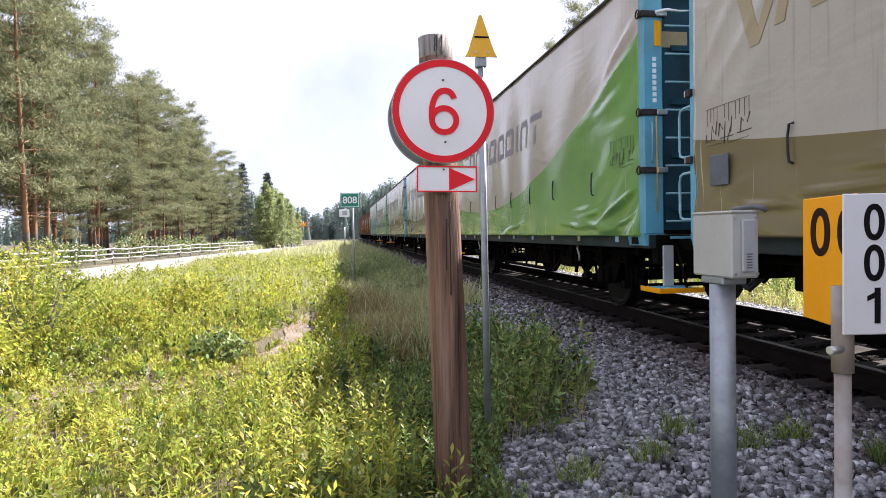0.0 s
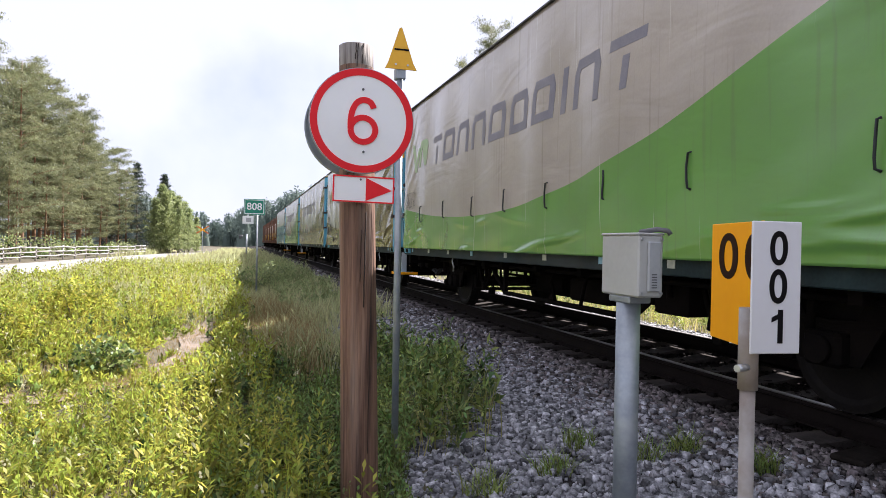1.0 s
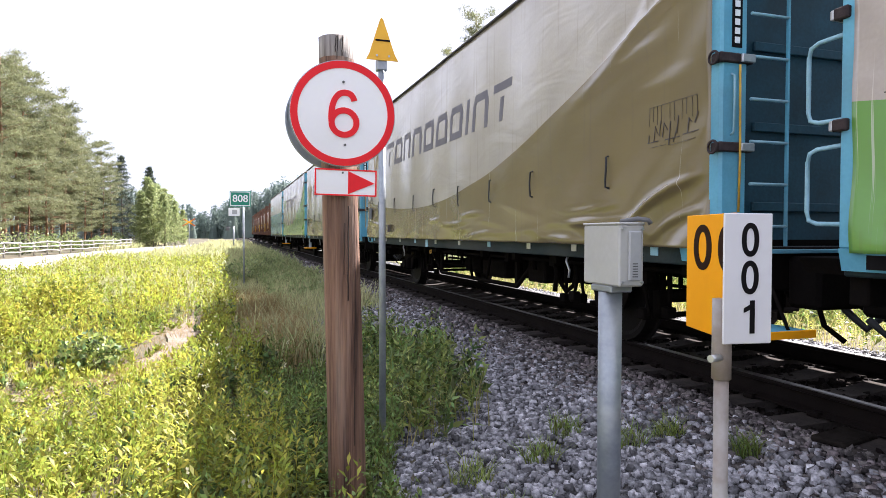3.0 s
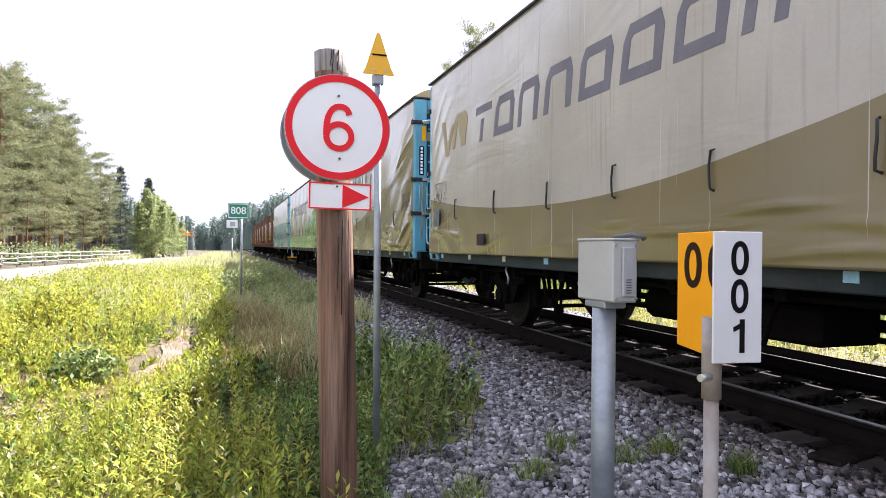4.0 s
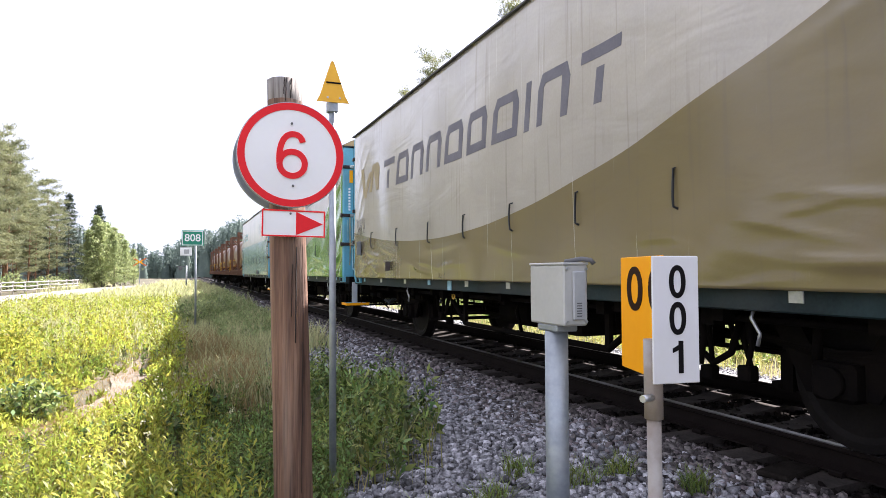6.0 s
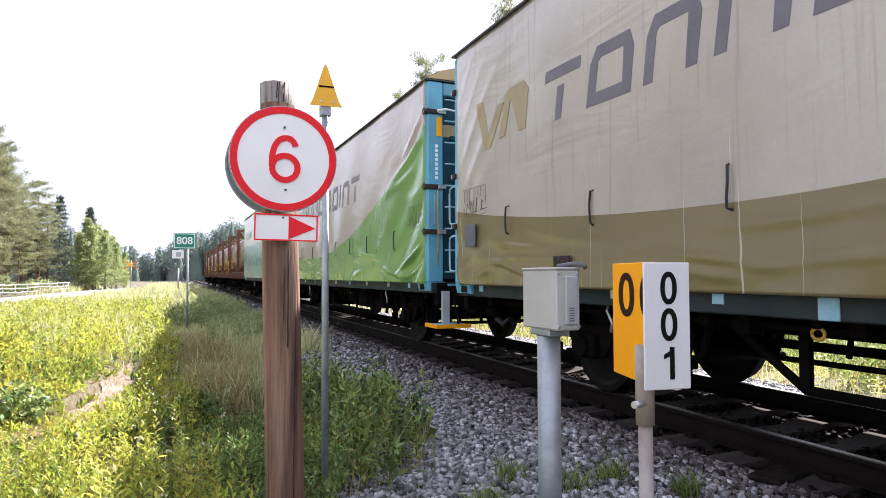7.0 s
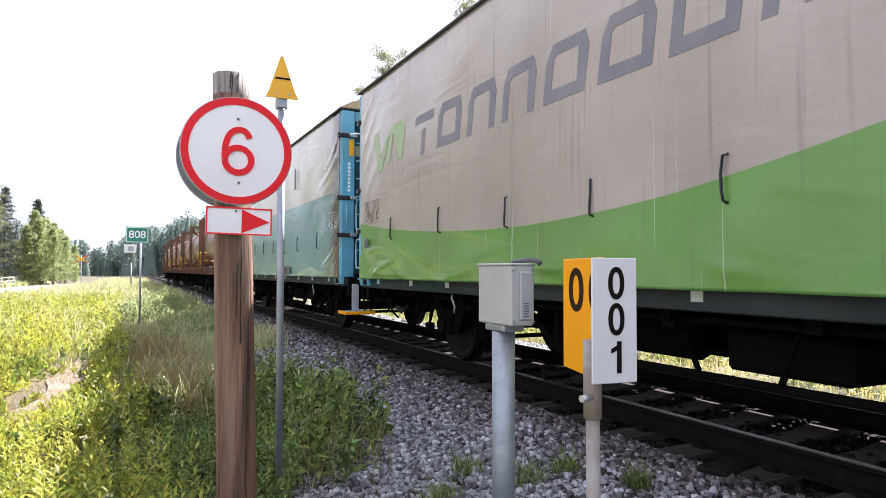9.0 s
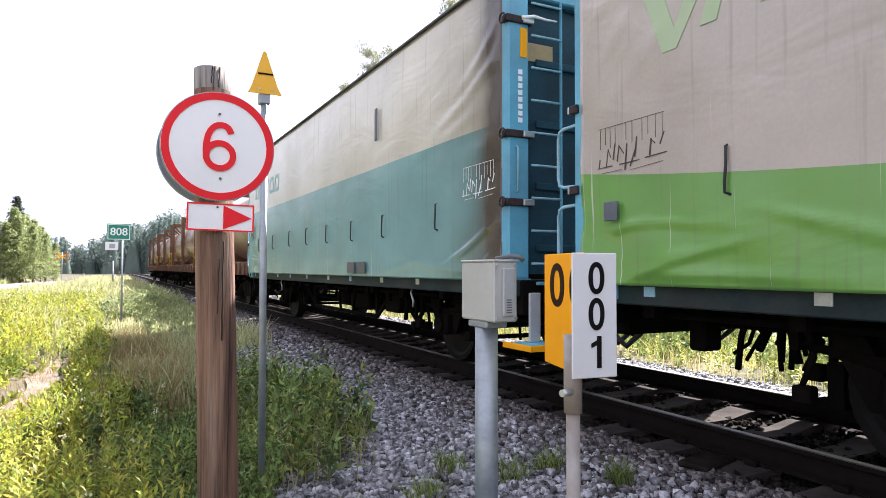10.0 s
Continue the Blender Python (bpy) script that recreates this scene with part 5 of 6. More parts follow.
def build_tank_wagon():
    w = thing("tank_container_wagon", "rusty red flat wagon with framed brown tank containers", "freight wagon", group="wagons of the train")
    n = 12.4
    part("deck", box(-1.35, 1.35, 0.0, n, 0.95, 1.20, 0.02), M_RUSTRED, w)
    for k in range(18):
        part("stake", STAKE, None, w, "", pose(0, 0.3 + k * 0.68, 0))
    part("brake_rigging", UNDER, None, w)
    for k in range(2):
        y0 = 0.25 + k * 6.1
        c = part("tank_frame", bmesh.new(), M_TANKFRAME, w, "brown steel container frame")
        bm = bmesh.new()
        for x in (-1.2, 1.2):
            for y in (y0, y0 + 5.8):
                bm_box(bm, x - 0.07, x + 0.07, y - 0.07, y + 0.07, 1.2, 3.95)
            for z in (1.27,):
                bm_box(bm, x - 0.06, x + 0.06, y0, y0 + 5.8, z - 0.06, z + 0.06)
        for y in (y0, y0 + 5.8):
            for z in (1.27, 3.88):
                bm_box(bm, -1.2, 1.2, y - 0.06, y + 0.06, z - 0.06, z + 0.06)
            bm_tube(bm, [(-1.2, y, 1.3), (0, y, 2.58), (1.2, y, 3.85)], 0.05, 6)
            bm_tube(bm, [(1.2, y, 1.3), (0, y, 2.58), (-1.2, y, 3.85)], 0.05, 6)
        bm.to_mesh(c.data)
        bm.free()
        bm = bmesh.new()
        pts = [(0, y0 + 0.22, 2.25), (0, y0 + 0.30, 2.25), (0, y0 + 0.55, 2.25), (0, y0 + 5.25, 2.25), (0, y0 + 5.50, 2.25), (0, y0 + 5.58, 2.25)]
        rings = []
        for p, r in zip(pts, (0.5, 0.92, 1.13, 1.13, 0.92, 0.5)):
            rings.append([bm.verts.new((r * math.cos(a), p[1], 2.55 + r * math.sin(a))) for a in (2 * math.pi * q / 28 for q in range(28))])
        for a, b in zip(rings, rings[1:]):
            for q in range(28):
                bm.faces.new((a[q], a[(q + 1) % 28], b[(q + 1) % 28], b[q])).smooth = True
        bm.faces.new(rings[0])
        bm.faces.new(rings[-1])
        part("tank", bm, M_TANK, w, "dusty cylindrical tank shell")
    for y in (0.05, n - 0.05):
        bm = bmesh.new()
        bm_tube(bm, [(-1.3, y, 1.2), (-1.3, y, 2.1), (-0.5, y, 2.1), (-0.5, y, 1.2)], 0.03, 6)
        bm_tube(bm, [(-1.3, y, 1.65), (-0.5, y, 1.65)], 0.025, 6)
        part("end_rail", bm, M_YROD, w)
    for yy, turn in ((0.0, 0), (n, 180)):
        part("coupler", COUPLER, None, w, "", pose(0, yy, 0, 0, 0, turn))
    add_bogie(w, 1.5)
    add_bogie(w, n - 1.5)
    return w


OLIVE = "freight wagon with grey and olive tarpaulin curtains and blue posts"
GREEN = "freight wagon with grey and green tarpaulin curtains and blue posts"
TRAIN = []
FRONT = 6.85
for k, (cover, mark, label) in enumerate(((M_TARP_OLIVE, M_OLIVEINK, OLIVE), (M_TARP_GREEN, M_GREENINK, GREEN), (M_TARP_OLIVE, M_OLIVEINK, OLIVE), (M_TARP_OLIVE, M_OLIVEINK, OLIVE), (M_TARP_GREEN, M_GREENINK, GREEN))):
    TRAIN.append((build_wagon(11 + 2 * k, cover, M_INK if cover is M_TARP_GREEN else M_INK_DARK, mark, label, True, k != 3), FRONT + (k - 1) * PITCH))
TRAIN.append((build_wagon(TAUT, M_TARP_TEAL, M_TEALINK, M_TEALINK, "freight wagon with cream and teal tarpaulin curtains, grimy ends", word=False), FRONT + 4 * PITCH))
for k in range(4):
    TRAIN.append((build_tank_wagon(), FRONT + 5 * PITCH + 0.1 + k * 13.4))


# ---- vegetation ----
RNG = np.random.RandomState(12)


def unit(v):
    return v / np.maximum(np.linalg.norm(v, axis=1), 1e-9)[:, None]


def blades(x, y, h, w, lean):
    """Bent tapered blades of grass, two faces each."""
    n = len(x)
    z = ground_z(x, y) - 0.02
    a, b = RNG.uniform(0, 2 * np.pi, n), RNG.uniform(0, 2 * np.pi, n)
    side = np.stack([np.cos(a), np.sin(a), np.zeros(n)], 1) * w[:, None] * 0.5
    off = np.stack([np.cos(b), np.sin(b), np.zeros(n)], 1) * (lean * h)[:, None]
    p0 = np.stack([x, y, z], 1)
    p1 = p0 + off * 0.3 + np.array([0, 0, 1]) * (h * 0.6)[:, None]
    p2 = p0 + off + np.array([0, 0, 1]) * h[:, None]
    v = np.stack([p0 - side, p0 + side, p1 - side * 0.8, p1 + side * 0.8, p2 - side * 0.15, p2 + side * 0.15], 1).reshape(-1, 3)
    k = np.arange(n)[:, None] * 6
    f = np.concatenate([k + np.array([[0, 1, 3, 2]]), k + np.array([[2, 3, 5, 4]])])
    return v, f


def leaves(c, size, up=0.35, slim=0.42):
    """Lens-shaped leaves folded a little along the middle, scattered at the points c."""
    n = len(c)
    d = unit(RNG.normal(size=(n, 3)) + np.array([0, 0, up]))
    s = unit(np.cross(d, RNG.normal(size=(n, 3))))
    nn = np.cross(d, s)
    size = np.broadcast_to(size, n)[:, None]
    v = np.stack([c, c + d * size * 0.5 + s * size * slim * 0.5 + nn * size * 0.06, c + d * size, c + d * size * 0.5 - s * size * slim * 0.5 + nn * size * 0.06], 1).reshape(-1, 3)
    return v, np.arange(4 * n).reshape(-1, 4)


def joined(items):
    v, f, n = [], [], 0
    for a, b in items:
        v.append(a)
        f.append(b + n)
        n += len(a)
    return np.concatenate(v), np.concatenate(f)


def scatter(n, x0, x1, y0, y1, clump=0.0, keep=None):
    """Points on the ground, gathered in clumps, off the path and the road."""
    x, y = RNG.uniform(x0, x1, n), RNG.uniform(y0, y1, n)
    if clump:
        g = np.sin(x * 2.3 + 1.3 * np.sin(y * 1.1)) * np.sin(y * 1.9 + 0.8 * np.sin(x * 1.7)) + 0.5 * np.sin(x * 5.1) * np.sin(y * 4.3)
        ok = RNG.uniform(-1.2, 1.2, n) * (1 - clump) + g * clump > -0.35
        x, y = x[ok], y[ok]
    d = np.full(len(x), 9.0)
    for px, py in PATH_LINE[::2]:
        d = np.minimum(d, np.hypot(x - px, y - py))
    ok = d > RNG.uniform(0.14, 0.85, len(x)) * (0.75 + 0.45 * np.sin(x * 3.1 + 1.0))
    rc = smooth_line(ROAD, 160)
    rx = np.interp(y, rc[:90, 1], rc[:90, 0])
    ok &= np.abs(x - rx) > 3.05
    if keep is not None:
        ok &= keep(x, y)
    return x[ok], y[ok]


def stuff(name, v, f, m, label, category):
    return tagged(new(name, quads_mesh(name, v, f, [m])), label, category, kind="stuff")


def grass_patch(name, n, area, h, w, m, label, clump=0.3, lean=(0.1, 0.7), keep=None):
    x, y = scatter(n, *area, clump, keep)
    k = len(x)
    v, f = blades(x, y, RNG.uniform(h[0], h[1], k) * RNG.uniform(0.6, 1, k) * low_by_path(x, y), RNG.uniform(w[0], w[1], k), RNG.uniform(*lean, k))
    return stuff(name, v, f, m, label, "grass")


def low_by_path(x, y):
    """Plants stay low beside and just in front of the path, and grow in drifts elsewhere."""
    d = np.full(len(x), 9.0)
    for px, py in PATH_LINE[:40:2]:
        d = np.minimum(d, np.hypot(x - px, np.where(y < py, (y - py) * 0.62, y - py)))
    drift = 0.82 + 0.35 * np.sin(x * 0.9 + 1.2 * np.sin(y * 0.55)) * np.sin(y * 0.8 + 0.7)
    return (0.28 + 0.72 * np.clip((d - 0.25) / 1.3, 0, 1)) * drift


def weeds(name, n, area, h, per, size, m, label, clump=0.4, keep=None, slim=0.4, upward=1.1):
    """Leafy stalks: leaves up a stem, smaller towards the tip."""
    x, y = scatter(n, *area, clump, keep)
    k = len(x)
    hh = RNG.uniform(h[0], h[1], k) * low_by_path(x, y)
    lx, ly = RNG.normal(0, 0.12, k), RNG.normal(0, 0.12, k)
    sv, sf = blades(x, y, hh, np.full(k, 0.008), np.full(k, 0.12))
    i = np.repeat(np.arange(k), per)
    t = RNG.uniform(0.15, 1.0, len(i))
    c = np.stack([x[i] + lx[i] * t * hh[i], y[i] + ly[i] * t * hh[i], ground_z(x, y)[i] + t * hh[i]], 1) + RNG.normal(0, 0.02, (len(i), 3))
    lv, lf = leaves(c, RNG.uniform(size[0], size[1], len(i)) * (1.15 - 0.6 * t), upward, slim)
    v, f = joined([(sv, sf), (lv, lf)])
    return stuff(name, v, f, m, label, "weeds")


def herbs(name, n, area, h, m, label, keep=None):
    """Upright stalks with lance-shaped leaves set spirally, shorter towards the tip."""
    x, y = scatter(n, *area, 0.5, keep)
    k, per = len(x), 26
    hh = RNG.uniform(h[0], h[1], k) * np.maximum(low_by_path(x, y), 0.5)
    tilt = RNG.normal(0, 0.09, (k, 2))
    sv, sf = blades(x, y, hh * 0.96, np.full(k, 0.006), np.full(k, 0.05))
    i, j = np.repeat(np.arange(k), per), np.tile(np.arange(per), k)
    t = 0.18 + 0.82 * (j + RNG.uniform(0, 0.8, len(i))) / per
    c = np.stack([x[i] + tilt[i, 0] * t * hh[i], y[i] + tilt[i, 1] * t * hh[i], ground_z(x, y)[i] + t * hh[i]], 1)
    a = j * 2.4 + RNG.uniform(0, 6.3, k)[i] + RNG.uniform(-0.4, 0.4, len(i))
    up = 0.35 + 1.1 * t ** 2 + RNG.uniform(-0.3, 0.3, len(i))
    d = unit(np.stack([np.cos(a), np.sin(a), up], 1))
    s = np.stack([-np.sin(a), np.cos(a), np.zeros(len(i))], 1)
    size = (RNG.uniform(0.075, 0.13, len(i)) * (1.15 - 0.65 * t))[:, None]
    low = np.array([0, 0, -1.0]) * size
    v = np.stack([c, c + d * size * 0.45 + s * size * 0.13, c + d * size + low * 0.22, c + d * size * 0.45 - s * size * 0.13], 1).reshape(-1, 3)
    return stuff(name, *joined([(sv, sf), (v, np.arange(4 * len(i)).reshape(-1, 4))]), m, label, "weeds")


def build_meadow():
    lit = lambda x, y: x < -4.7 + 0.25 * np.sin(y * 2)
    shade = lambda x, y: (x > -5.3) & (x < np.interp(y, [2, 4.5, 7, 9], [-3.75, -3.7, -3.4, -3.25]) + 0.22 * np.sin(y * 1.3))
    grass_patch("meadow_grass", 22000, (-12, -4.4, 1.8, 14), (0.15, 0.50), (0.006, 0.013), M_GRASS, "sunlit yellow-green meadow grass", 0.3, keep=lit)
    weeds("meadow_weeds", 2500, (-11, -4.3, 1.8, 8.0), (0.22, 0.80), 36, (0.04, 0.10), M_LEAF, "tall leafy sunlit weeds", 0.6, lit, 0.30)
    weeds("meadow_weeds", 2800, (-12.5, -4.8, 7.5, 16), (0.25, 0.85), 28, (0.06, 0.14), M_LEAF, "tall leafy sunlit weeds", 0.6, lit, 0.34)
    weeds("dark_weeds", 900, (-11, -4.6, 2.2, 14), (0.2, 0.55), 26, (0.06, 0.13), M_LEAF_DARK, "darker leafy weeds among sunlit grass", 0.75, lit, 0.45)
    grass_patch("dry_stalks", 7000, (-11, -4.5, 2.4, 16), (0.25, 0.6), (0.004, 0.009), M_GRASS_DRY, "dry straw-coloured stalks", 0.5, keep=lit)
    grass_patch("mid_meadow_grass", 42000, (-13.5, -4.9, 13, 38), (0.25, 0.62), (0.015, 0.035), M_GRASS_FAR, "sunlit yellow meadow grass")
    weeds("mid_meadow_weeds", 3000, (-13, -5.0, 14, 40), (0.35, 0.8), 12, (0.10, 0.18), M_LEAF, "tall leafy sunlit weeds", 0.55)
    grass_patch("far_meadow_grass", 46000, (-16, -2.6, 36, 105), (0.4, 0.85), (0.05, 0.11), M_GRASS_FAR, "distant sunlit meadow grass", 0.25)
    # round about and behind the camera
    grass_patch("camera_side_grass", 26000, (-12, -4.4, -7, 2.4), (0.12, 0.4), (0.007, 0.016), M_GRASS, "sunlit yellow-green meadow grass", 0.3)
    weeds("camera_side_weeds", 700, (-12, -5.6, -7, 2.0), (0.2, 0.5), 24, (0.06, 0.12), M_LEAF, "low leafy weeds", 0.5)
    grass_patch("camera_side_verge", 9000, (-4.9, -3.6, -7, 2.4), (0.05, 0.2), (0.006, 0.013), M_GRASS, "low trodden grass", 0.35)
    # tall willowherb with lance-shaped leaves close to the post and the path
    herbs("willowherb", 330, (-8.2, -4.55, 1.9, 6.6), (0.45, 0.85), M_LEAF, "tall willowherb stalks with narrow sunlit leaves", lit)
    herbs("willowherb", 90, (-5.4, -4.45, 2.3, 6.0), (0.75, 1.05), M_LEAF, "tallest willowherb stalks reaching into the sun", None)
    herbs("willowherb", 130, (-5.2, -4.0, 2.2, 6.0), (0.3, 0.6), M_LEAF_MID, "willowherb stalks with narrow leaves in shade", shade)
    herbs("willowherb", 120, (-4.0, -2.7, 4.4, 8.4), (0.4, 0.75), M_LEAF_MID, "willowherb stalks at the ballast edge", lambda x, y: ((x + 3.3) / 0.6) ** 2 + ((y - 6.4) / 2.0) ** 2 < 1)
    # the strip in the train's shade, which also darkens the nearer plants' colours
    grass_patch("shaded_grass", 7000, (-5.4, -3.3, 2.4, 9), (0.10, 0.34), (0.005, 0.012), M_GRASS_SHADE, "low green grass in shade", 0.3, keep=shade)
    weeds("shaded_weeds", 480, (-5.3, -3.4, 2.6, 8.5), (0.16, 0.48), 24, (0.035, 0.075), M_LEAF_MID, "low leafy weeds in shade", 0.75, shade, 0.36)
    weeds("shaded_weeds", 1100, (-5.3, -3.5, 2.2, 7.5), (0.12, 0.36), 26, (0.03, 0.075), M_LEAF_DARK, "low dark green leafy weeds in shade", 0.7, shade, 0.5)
    faded = lambda x, y: shade(x, y) & (((x + 4.35) / 0.75) ** 2 + ((y - 12.5) / 4.5) ** 2 < RNG.uniform(0.1, 1.5, len(x)))
    grass_patch("dry_strip_grass", 44000, (-5.3, -3.3, 7, 20), (0.18, 0.46), (0.006, 0.013), M_GRASS_DRY, "brownish feathery grass in shade", 0.2, keep=faded)
    # pale M_GRASS_FAR here puts extra light into the shaded grass's colour
    grass_patch("strip_grass", 24000, (-5.5, -2.9, 8, 48), (0.2, 0.5), (0.012, 0.03), M_GRASS_FAR, "green grass in shade", 0.35, keep=shade)
    # pale grass and birch-leaf colours stand in for sunlight on the verge
    grass_patch("verge_grass", 22000, (-3.9, -2.1, 12, 62), (0.22, 0.6), (0.012, 0.03), M_GRASS_FAR, "green grass creeping over the ballast shoulder", 0.35)
    weeds("verge_weeds", 1100, (-4.0, -2.3, 15, 50), (0.25, 0.7), 16, (0.08, 0.16), M_BIRCH, "leafy weeds on the ballast shoulder", 0.55)
    # the tussock of dark weeds at the foot of the ballast
    tuss = lambda x, y: (((x + 3.25 - 0.06 * (y - 5) + 0.12 * np.sin(y * 4.1)) / (0.58 + 0.16 * np.sin(y * 2.7 + 1))) ** 2 + ((y - 6.6) / 2.15) ** 2) < RNG.uniform(0.45, 1.1, len(x))
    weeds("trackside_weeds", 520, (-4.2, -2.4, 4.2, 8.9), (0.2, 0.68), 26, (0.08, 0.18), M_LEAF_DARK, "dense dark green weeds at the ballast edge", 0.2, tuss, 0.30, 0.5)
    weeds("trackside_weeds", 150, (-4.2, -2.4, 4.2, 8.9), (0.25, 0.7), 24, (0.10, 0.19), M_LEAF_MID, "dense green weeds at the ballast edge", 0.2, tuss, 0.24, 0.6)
    grass_patch("trackside_grass", 2500, (-4.2, -2.4, 4.2, 8.9), (0.25, 0.6), (0.006, 0.013), M_GRASS, "long green grass blades at the ballast edge", 0.1, keep=tuss)
    # small tufts in the ballast
    for k, (cx, cy, r) in enumerate(((-2.88, 3.97, 0.13), (-3.45, 3.2, 0.2), (-2.25, 3.88, 0.15), (-1.97, 3.80, 0.10), (-3.85, 3.0, 0.16), (-1.77, 3.29, 0.09), (-2.5, 4.3, 0.12), (-3.4, 3.9, 0.14))):
        n = 170
        a, q = RNG.uniform(0, 6.3, n), r * np.sqrt(RNG.uniform(0, 1, n))
        x, y = cx + q * np.cos(a), cy + q * np.sin(a)
        v, f = blades(x, y, RNG.uniform(0.06, 0.21, n), RNG.uniform(0.004, 0.009, n), RNG.uniform(0.2, 0.9, n))
        tagged(new("grass_tuft", quads_mesh("grass_tuft", v, f, [M_LEAF_MID])), "small green grass tuft growing in ballast", "grass", "tufts in the ballast")
    # the far side of the track
    grass_patch("far_side_grass", 40000, (3.2, 14, -3, 26), (0.2, 0.6), (0.007, 0.016), M_GRASS, "sunlit yellow-green grass beyond the track", 0.3)
    weeds("far_side_weeds", 2600, (3.4, 12, -3, 26), (0.4, 0.95), 16, (0.08, 0.15), M_LEAF_MID, "tall sunlit weeds beyond the track", 0.5)
    weeds("far_side_shrubs", 1500, (4.2, 15, -3, 34), (0.5, 1.2), 30, (0.08, 0.16), M_LEAF_DARK, "dark leafy scrub beyond the track", 0.6)
    herbs("far_side_herbs", 500, (3.1, 6, -2, 16), (0.3, 0.8), M_LEAF, "tall sunlit stalks beyond the track")
    grass_patch("far_side_meadow", 12000, (3, 30, 24, 100), (0.35, 0.8), (0.05, 0.11), M_GRASS_FAR, "distant sunlit grass beyond the track", 0.25)
    # short worn grass and pebbles on the path itself
    n = 7000
    i = RNG.randint(0, len(PATH_LINE), n)
    x, y = PATH_LINE[i, 0] + RNG.normal(0, 0.3, n), PATH_LINE[i, 1] + RNG.normal(0, 0.3, n)
    stuff("worn_grass", *blades(x, y, RNG.uniform(0.02, 0.14, n), RNG.uniform(0.004, 0.01, n), RNG.uniform(0.3, 1.0, n)), M_GRASS_DRY, "short worn grass on the path", "grass")
    i = RNG.randint(0, 30, 900)
    x, y = PATH_LINE[i, 0] + RNG.normal(0, 0.28, 900), PATH_LINE[i, 1] + RNG.normal(0, 0.28, 900)
    stuff("path_weeds", *leaves(np.stack([x, y, ground_z(x, y) + RNG.uniform(0.02, 0.10, 900)], 1), RNG.uniform(0.03, 0.07, 900), 0.6, 0.4), M_LEAF, "low sprouts on the trodden path", "weeds")
    # pale flower heads among the weeds
    x, y = scatter(200, -8.5, -4.2, 2.6, 9, 0.3)
    c = np.stack([x, y, ground_z(x, y) + RNG.uniform(0.25, 0.5, len(x))], 1)
    c = np.repeat(c, 6, 0) + RNG.normal(0, 0.012, (len(c) * 6, 3))
    stuff("flower_heads", *leaves(c, 0.022, 0.6, 0.8), M_FLOWER, "scattered small whitish flower heads", "flowers")


def bush(name, x, y, r, h, n, size, m, label, slim=0.4):
    c = RNG.normal(size=(n, 3))
    c = unit(c) * (RNG.uniform(0.35, 1, n) ** 0.6)[:, None]
    lob = 1 + 0.25 * np.sin(c[:, 0] * 5 + x) * np.sin(c[:, 1] * 4 + y)
    c = c * np.array([r, r, h * 0.5]) * lob[:, None] + np.array([x, y, gz(x, y) + h * 0.5])
    b = thing(name, label, "bush")
    v, f = leaves(c, RNG.uniform(*size, n), 0.4, slim)
    part("foliage", quads_mesh("foliage", v, f, [m]), None, b)
    bm = bmesh.new()
    rnd = random.Random(int(x * 100 + y))
    for k in range(7):
        a, q = rnd.uniform(0, 6.3), rnd.uniform(0.3, 0.8)
        bm_tube(bm, [(x, y, gz(x, y) - 0.05), (x + q * r * 0.5 * math.cos(a), y + q * r * 0.5 * math.sin(a), gz(x, y) + h * 0.4), (x + q * r * math.cos(a), y + q * r * math.sin(a), gz(x, y) + h * 0.85)], 0.012 * h + 0.004, 5, True, 0.003)
    part("stem", bm, M_BARK_GREY, b)
    return b


